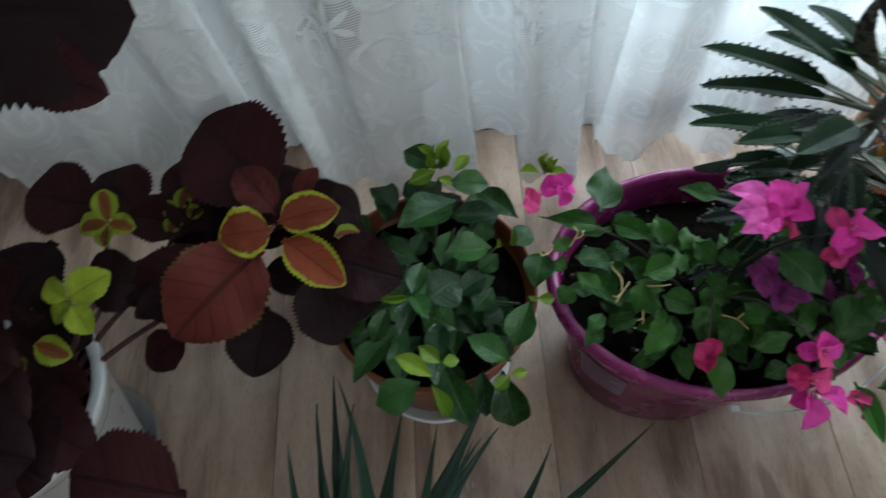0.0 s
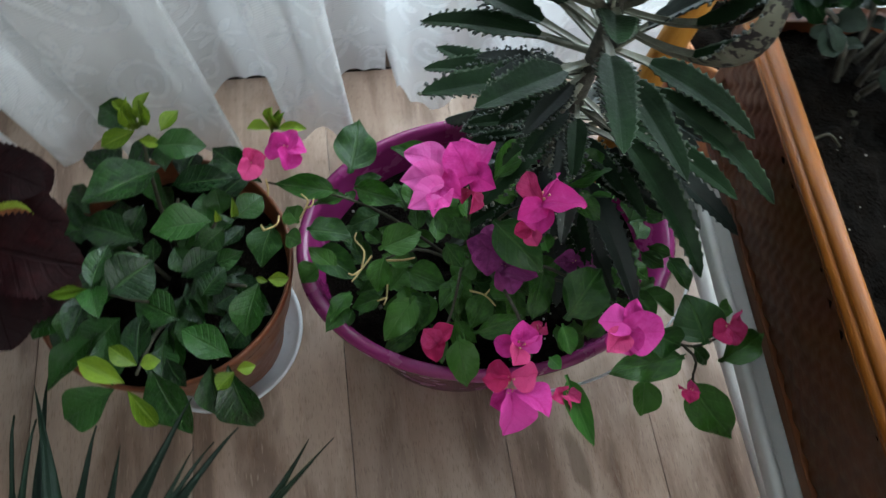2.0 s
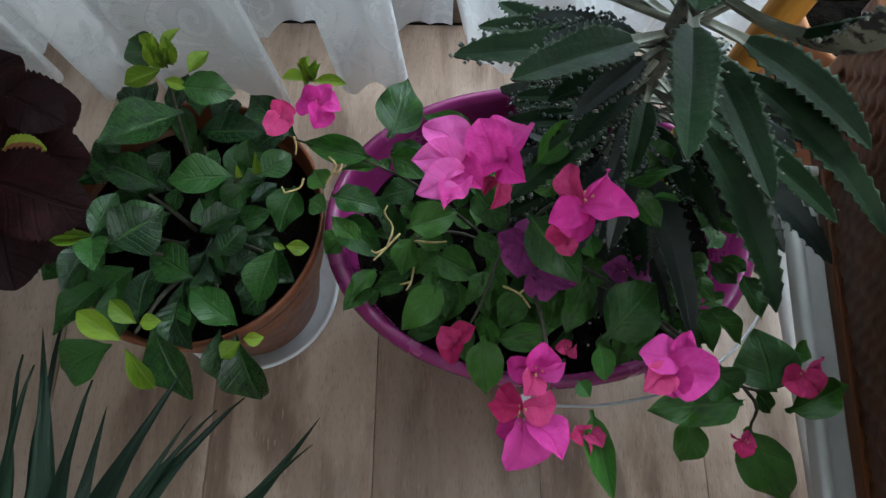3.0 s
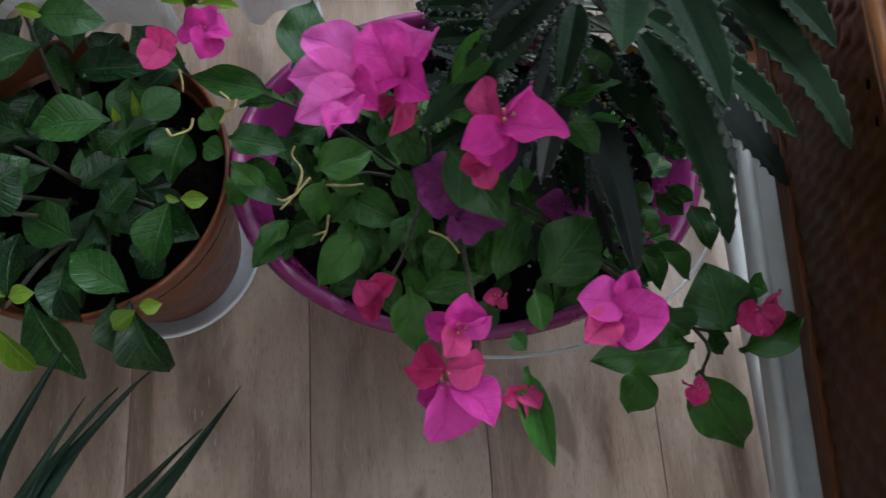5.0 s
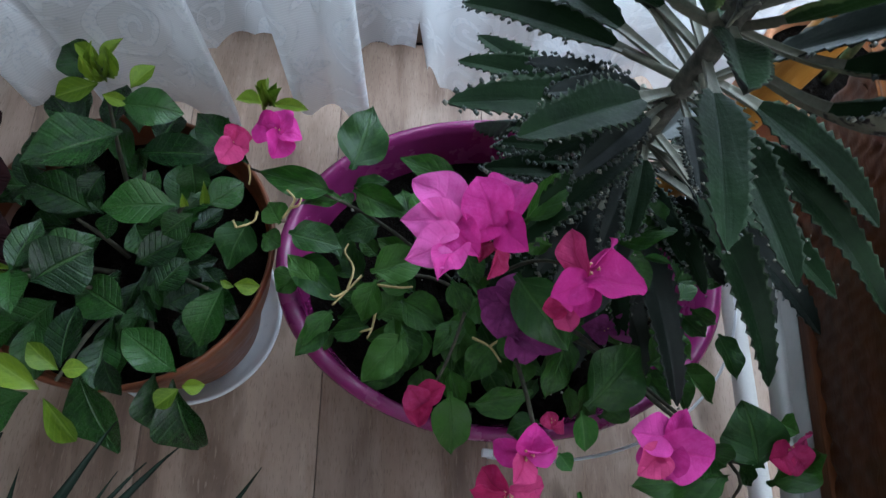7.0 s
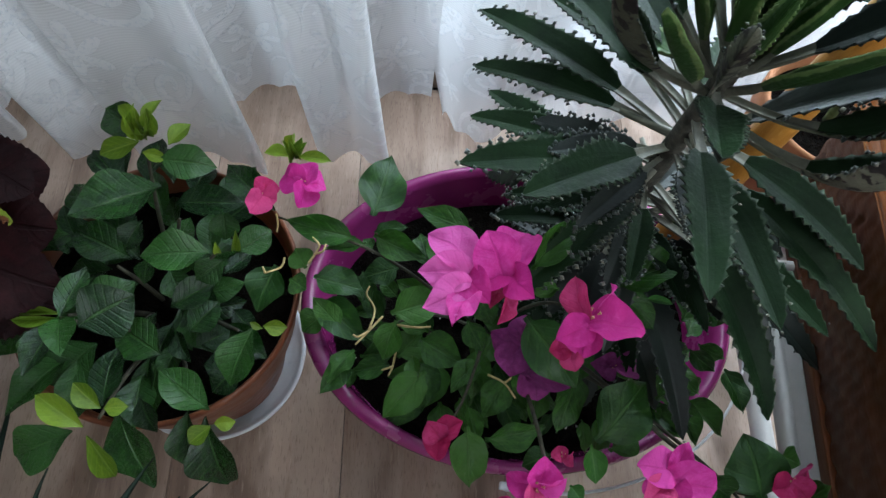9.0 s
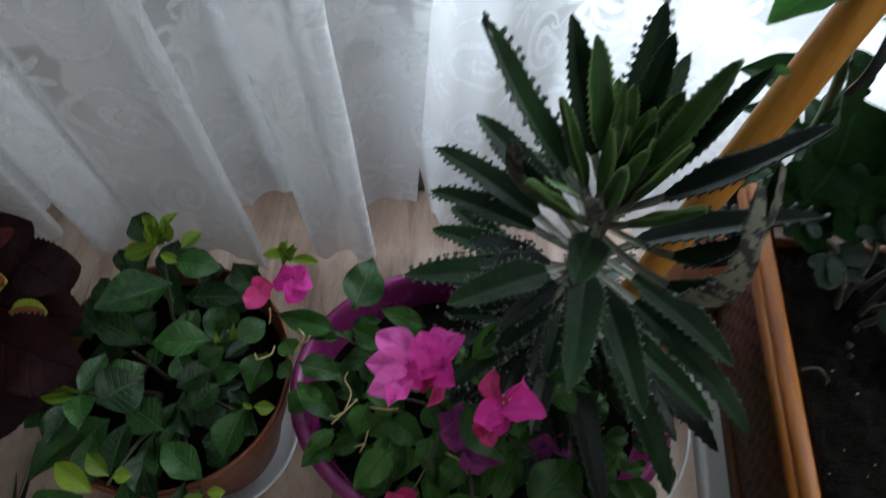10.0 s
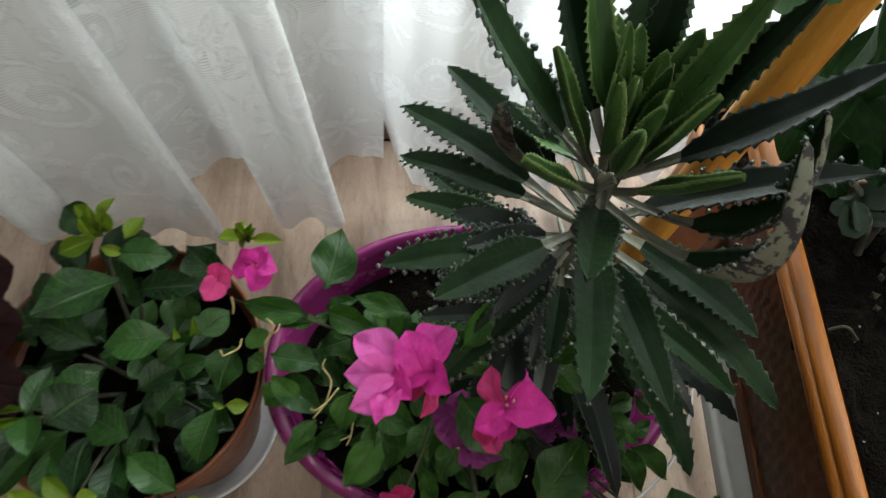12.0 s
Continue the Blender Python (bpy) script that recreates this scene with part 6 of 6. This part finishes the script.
leaf(coleus, 'col_dark', (-0.262, 0.245, 0.335), (-0.195, 0.275, 0.325), 0.062)
leaf(coleus, 'col_dark', (-0.255, 0.225, 0.330), (-0.180, 0.225, 0.318), 0.066)
leaf(coleus, 'col_dark', (-0.300, 0.265, 0.330), (-0.262, 0.325, 0.320), 0.058)
leaf(coleus, 'col_dark', (-0.330, 0.225, 0.325), (-0.395, 0.290, 0.315), 0.066)
leaf(coleus, 'col_dark', (-0.420, 0.255, 0.345), (-0.480, 0.310, 0.340), 0.070)
leaf(coleus, 'col_dark', (-0.455, 0.255, 0.365), (-0.530, 0.265, 0.370), 0.075)
leaf(coleus, 'col_dark', (-0.245, 0.180, 0.320), (-0.170, 0.165, 0.305), 0.062)
leaf(coleus, 'col_dark', (-0.290, 0.160, 0.310), (-0.300, 0.090, 0.290), 0.060)

# coleus stems
coleus_stem([(-0.262, 0.198, 0.405), (-0.302, 0.169, 0.312), (-0.342, 0.141, 0.200)])
coleus_stem([(-0.425, 0.213, 0.395), (-0.468, 0.173, 0.333), (-0.511, 0.134, 0.250)])
coleus_stem([(-0.373, 0.248, 0.355), (-0.413, 0.230, 0.353), (-0.454, 0.213, 0.330)])
coleus_stem([(-0.439, 0.130, 0.405), (-0.486, 0.126, 0.338), (-0.533, 0.122, 0.250)])
coleus_stem([(-0.454, 0.213, 0.330), (-0.498, 0.203, 0.325), (-0.541, 0.193, 0.300)])

# yucca blades
blade((-0.195, -0.185, 0.220), (-0.223, 0.094, 0.262), 0.033)
blade((-0.195, -0.185, 0.220), (-0.247, 0.075, 0.240), 0.024)
blade((-0.195, -0.185, 0.220), (-0.153, 0.044, 0.301), 0.033)
blade((-0.195, -0.185, 0.220), (-0.071, 0.049, 0.333), 0.039)
blade((-0.195, -0.185, 0.220), (-0.056, 0.042, 0.230), 0.036)
blade((-0.195, -0.185, 0.220), (0.003, 0.031, 0.190), 0.036)
blade((-0.195, -0.185, 0.220), (0.043, -0.013, 0.445), 0.027)
blade((-0.195, -0.185, 0.220), (-0.075, 0.030, 0.240), 0.024)
blade((-0.195, -0.185, 0.220), (-0.085, 0.022, 0.270), 0.024)
blade((-0.195, -0.185, 0.220), (-0.200, 0.055, 0.300), 0.030)
blade((-0.195, -0.185, 0.220), (-0.262, 0.020, 0.300), 0.033)
blade((-0.195, -0.185, 0.220), (-0.235, 0.115, 0.210), 0.027)
blade((-0.195, -0.185, 0.220), (-0.120, 0.020, 0.340), 0.033)

# box plant leaves
leaf(tall_plant, 'ficus_light', (0.302, 0.217, 0.740), (0.275, 0.213, 0.710), 0.024)
leaf(tall_plant, 'ficus_light', (0.309, 0.221, 0.730), (0.293, 0.216, 0.720), 0.012)
leaf(tall_plant, 'ficus_light', (0.321, 0.210, 0.720), (0.359, 0.215, 0.700), 0.016)
leaf(tall_plant, 'ficus_light', (0.356, 0.220, 0.680), (0.380, 0.172, 0.640), 0.041)
leaf(tall_plant, 'ficus_light', (0.342, 0.204, 0.700), (0.390, 0.196, 0.680), 0.032)
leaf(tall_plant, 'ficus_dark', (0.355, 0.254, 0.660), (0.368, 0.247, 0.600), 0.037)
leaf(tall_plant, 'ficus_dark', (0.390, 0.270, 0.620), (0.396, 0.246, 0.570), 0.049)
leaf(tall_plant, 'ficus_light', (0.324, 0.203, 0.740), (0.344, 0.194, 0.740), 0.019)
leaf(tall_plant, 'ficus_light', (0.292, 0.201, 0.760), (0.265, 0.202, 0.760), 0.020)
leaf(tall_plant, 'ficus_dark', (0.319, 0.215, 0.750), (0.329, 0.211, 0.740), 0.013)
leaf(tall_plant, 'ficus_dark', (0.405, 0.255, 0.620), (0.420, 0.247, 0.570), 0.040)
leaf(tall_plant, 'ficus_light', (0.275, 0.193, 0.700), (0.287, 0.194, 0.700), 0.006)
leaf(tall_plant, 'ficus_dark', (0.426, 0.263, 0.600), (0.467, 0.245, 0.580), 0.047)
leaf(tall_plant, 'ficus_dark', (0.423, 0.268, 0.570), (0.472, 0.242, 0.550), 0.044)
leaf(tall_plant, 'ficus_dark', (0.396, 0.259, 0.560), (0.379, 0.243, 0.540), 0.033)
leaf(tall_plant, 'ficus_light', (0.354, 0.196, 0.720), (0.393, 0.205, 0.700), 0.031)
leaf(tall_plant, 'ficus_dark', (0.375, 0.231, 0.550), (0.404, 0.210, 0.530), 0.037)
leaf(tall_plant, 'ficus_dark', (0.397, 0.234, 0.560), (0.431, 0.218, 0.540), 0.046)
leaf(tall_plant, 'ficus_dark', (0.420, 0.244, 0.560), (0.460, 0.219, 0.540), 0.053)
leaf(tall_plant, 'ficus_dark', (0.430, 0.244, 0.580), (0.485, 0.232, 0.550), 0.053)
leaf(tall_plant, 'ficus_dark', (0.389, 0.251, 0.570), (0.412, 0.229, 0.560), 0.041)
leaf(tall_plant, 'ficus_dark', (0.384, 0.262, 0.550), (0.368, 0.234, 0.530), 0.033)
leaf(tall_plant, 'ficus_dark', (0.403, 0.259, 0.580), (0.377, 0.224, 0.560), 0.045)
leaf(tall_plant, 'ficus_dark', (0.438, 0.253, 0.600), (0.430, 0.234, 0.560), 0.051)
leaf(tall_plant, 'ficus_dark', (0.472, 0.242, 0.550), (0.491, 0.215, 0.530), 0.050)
leaf(jade_plant, 'jade', (0.411, 0.205, 0.530), (0.391, 0.181, 0.530), 0.020)
leaf(jade_plant, 'jade', (0.411, 0.205, 0.530), (0.426, 0.204, 0.540), 0.022)
leaf(jade_plant, 'jade', (0.434, 0.190, 0.540), (0.459, 0.207, 0.550), 0.024)
leaf(jade_plant, 'jade', (0.444, 0.168, 0.530), (0.433, 0.155, 0.520), 0.028)
leaf(jade_plant, 'jade', (0.444, 0.168, 0.530), (0.462, 0.151, 0.530), 0.028)
leaf(jade_plant, 'jade', (0.401, 0.218, 0.540), (0.417, 0.231, 0.550), 0.023)
leaf(jade_plant, 'jade', (0.428, 0.212, 0.550), (0.448, 0.215, 0.560), 0.026)
leaf(jade_plant, 'jade', (0.442, 0.190, 0.540), (0.463, 0.181, 0.540), 0.022)
leaf(jade_plant, 'jade', (0.379, 0.228, 0.540), (0.388, 0.214, 0.530), 0.017)

for foot, head in (((0.425, 0.185, 0.495), (0.400, 0.200, 0.530)), ((0.430, 0.190, 0.495), (0.430, 0.215, 0.550)), ((0.440, 0.180, 0.495), (0.455, 0.205, 0.548)), ((0.440, 0.172, 0.495), (0.445, 0.160, 0.528)), ((0.435, 0.195, 0.495), (0.385, 0.225, 0.538)), ((0.450, 0.185, 0.495), (0.475, 0.165, 0.535)), ((0.445, 0.200, 0.495), (0.480, 0.215, 0.545))):
    a, b = Vector(foot), Vector(head)
    stalk(jade_plant, [a, (a + b) / 2 + Vector((0, 0, 0.016)), b], (0.0026, 0.0016), TRUNK)
    for i in range(4):
        q = a + (b - a) * (0.55 + 0.15 * i) + Vector((0, 0, 0.008))
        w = 1.6 * i
        leaf(jade_plant, "jade", q, q + Vector((0.018 * math.cos(w), 0.018 * math.sin(w), chance.uniform(-0.008, 0.006))), 0.011)

# ---------------------------------------------------------------- floor planks
PW, PL = 0.1923, 1.26


def plank_mesh(w, n):
    return bm_mesh("plank", slab((-w / 2, -n / 2, -0.010), (w / 2, n / 2, 0.0), 0.0008), PLANK)


WHOLE = plank_mesh(PW - 0.0007, PL - 0.0007)
for i in range(-9, 14):
    x0 = 0.037 + PW * i
    if x0 < -1.6 or x0 + PW > 2.6:
        continue
    joint = -0.105 if i == 1 else (-0.105 + 0.41 * (i - 1)) % PL - PL
    y = joint - 3 * PL
    while y < 0.62:
        lo, hi = max(y, -1.6), min(y + PL, 0.622)
        if hi - lo > 0.03:
            me = WHOLE if hi - lo > PL - 1e-6 else plank_mesh(PW - 0.0007, hi - lo - 0.0007)
            piece("plank", me, floor, Matrix.Translation((x0 + PW / 2, (lo + hi) / 2, 0.0)))
        y += PL

# low coleus leaves over the pot
leaf(coleus, 'col_dark', (-0.559, 0.145, 0.310), (-0.465, 0.087, 0.290), 0.075)
leaf(coleus, 'col_dark', (-0.545, 0.072, 0.300), (-0.451, 0.027, 0.280), 0.075)
leaf(coleus, 'col_dark', (-0.547, 0.167, 0.300), (-0.478, 0.146, 0.280), 0.055)

# a leafy side shoot of the gardenia
leaf(gardenia, 'gard', (-0.136, 0.133, 0.371), (-0.127, 0.170, 0.369), 0.020)
leaf(gardenia, 'gard', (-0.136, 0.133, 0.371), (-0.147, 0.092, 0.375), 0.021)
leaf(gardenia, 'gard', (-0.136, 0.133, 0.371), (-0.122, 0.103, 0.386), 0.021)
leaf(gardenia, 'gard_new', (-0.136, 0.133, 0.371), (-0.166, 0.130, 0.372), 0.008)
leaf(gardenia, 'gard', (-0.123, 0.128, 0.370), (-0.091, 0.152, 0.373), 0.041)
stalk(gardenia, [(-0.125, 0.180, 0.235), (-0.120, 0.150, 0.290), (-0.136, 0.133, 0.371)], (0.0022, 0.0012), BARK)
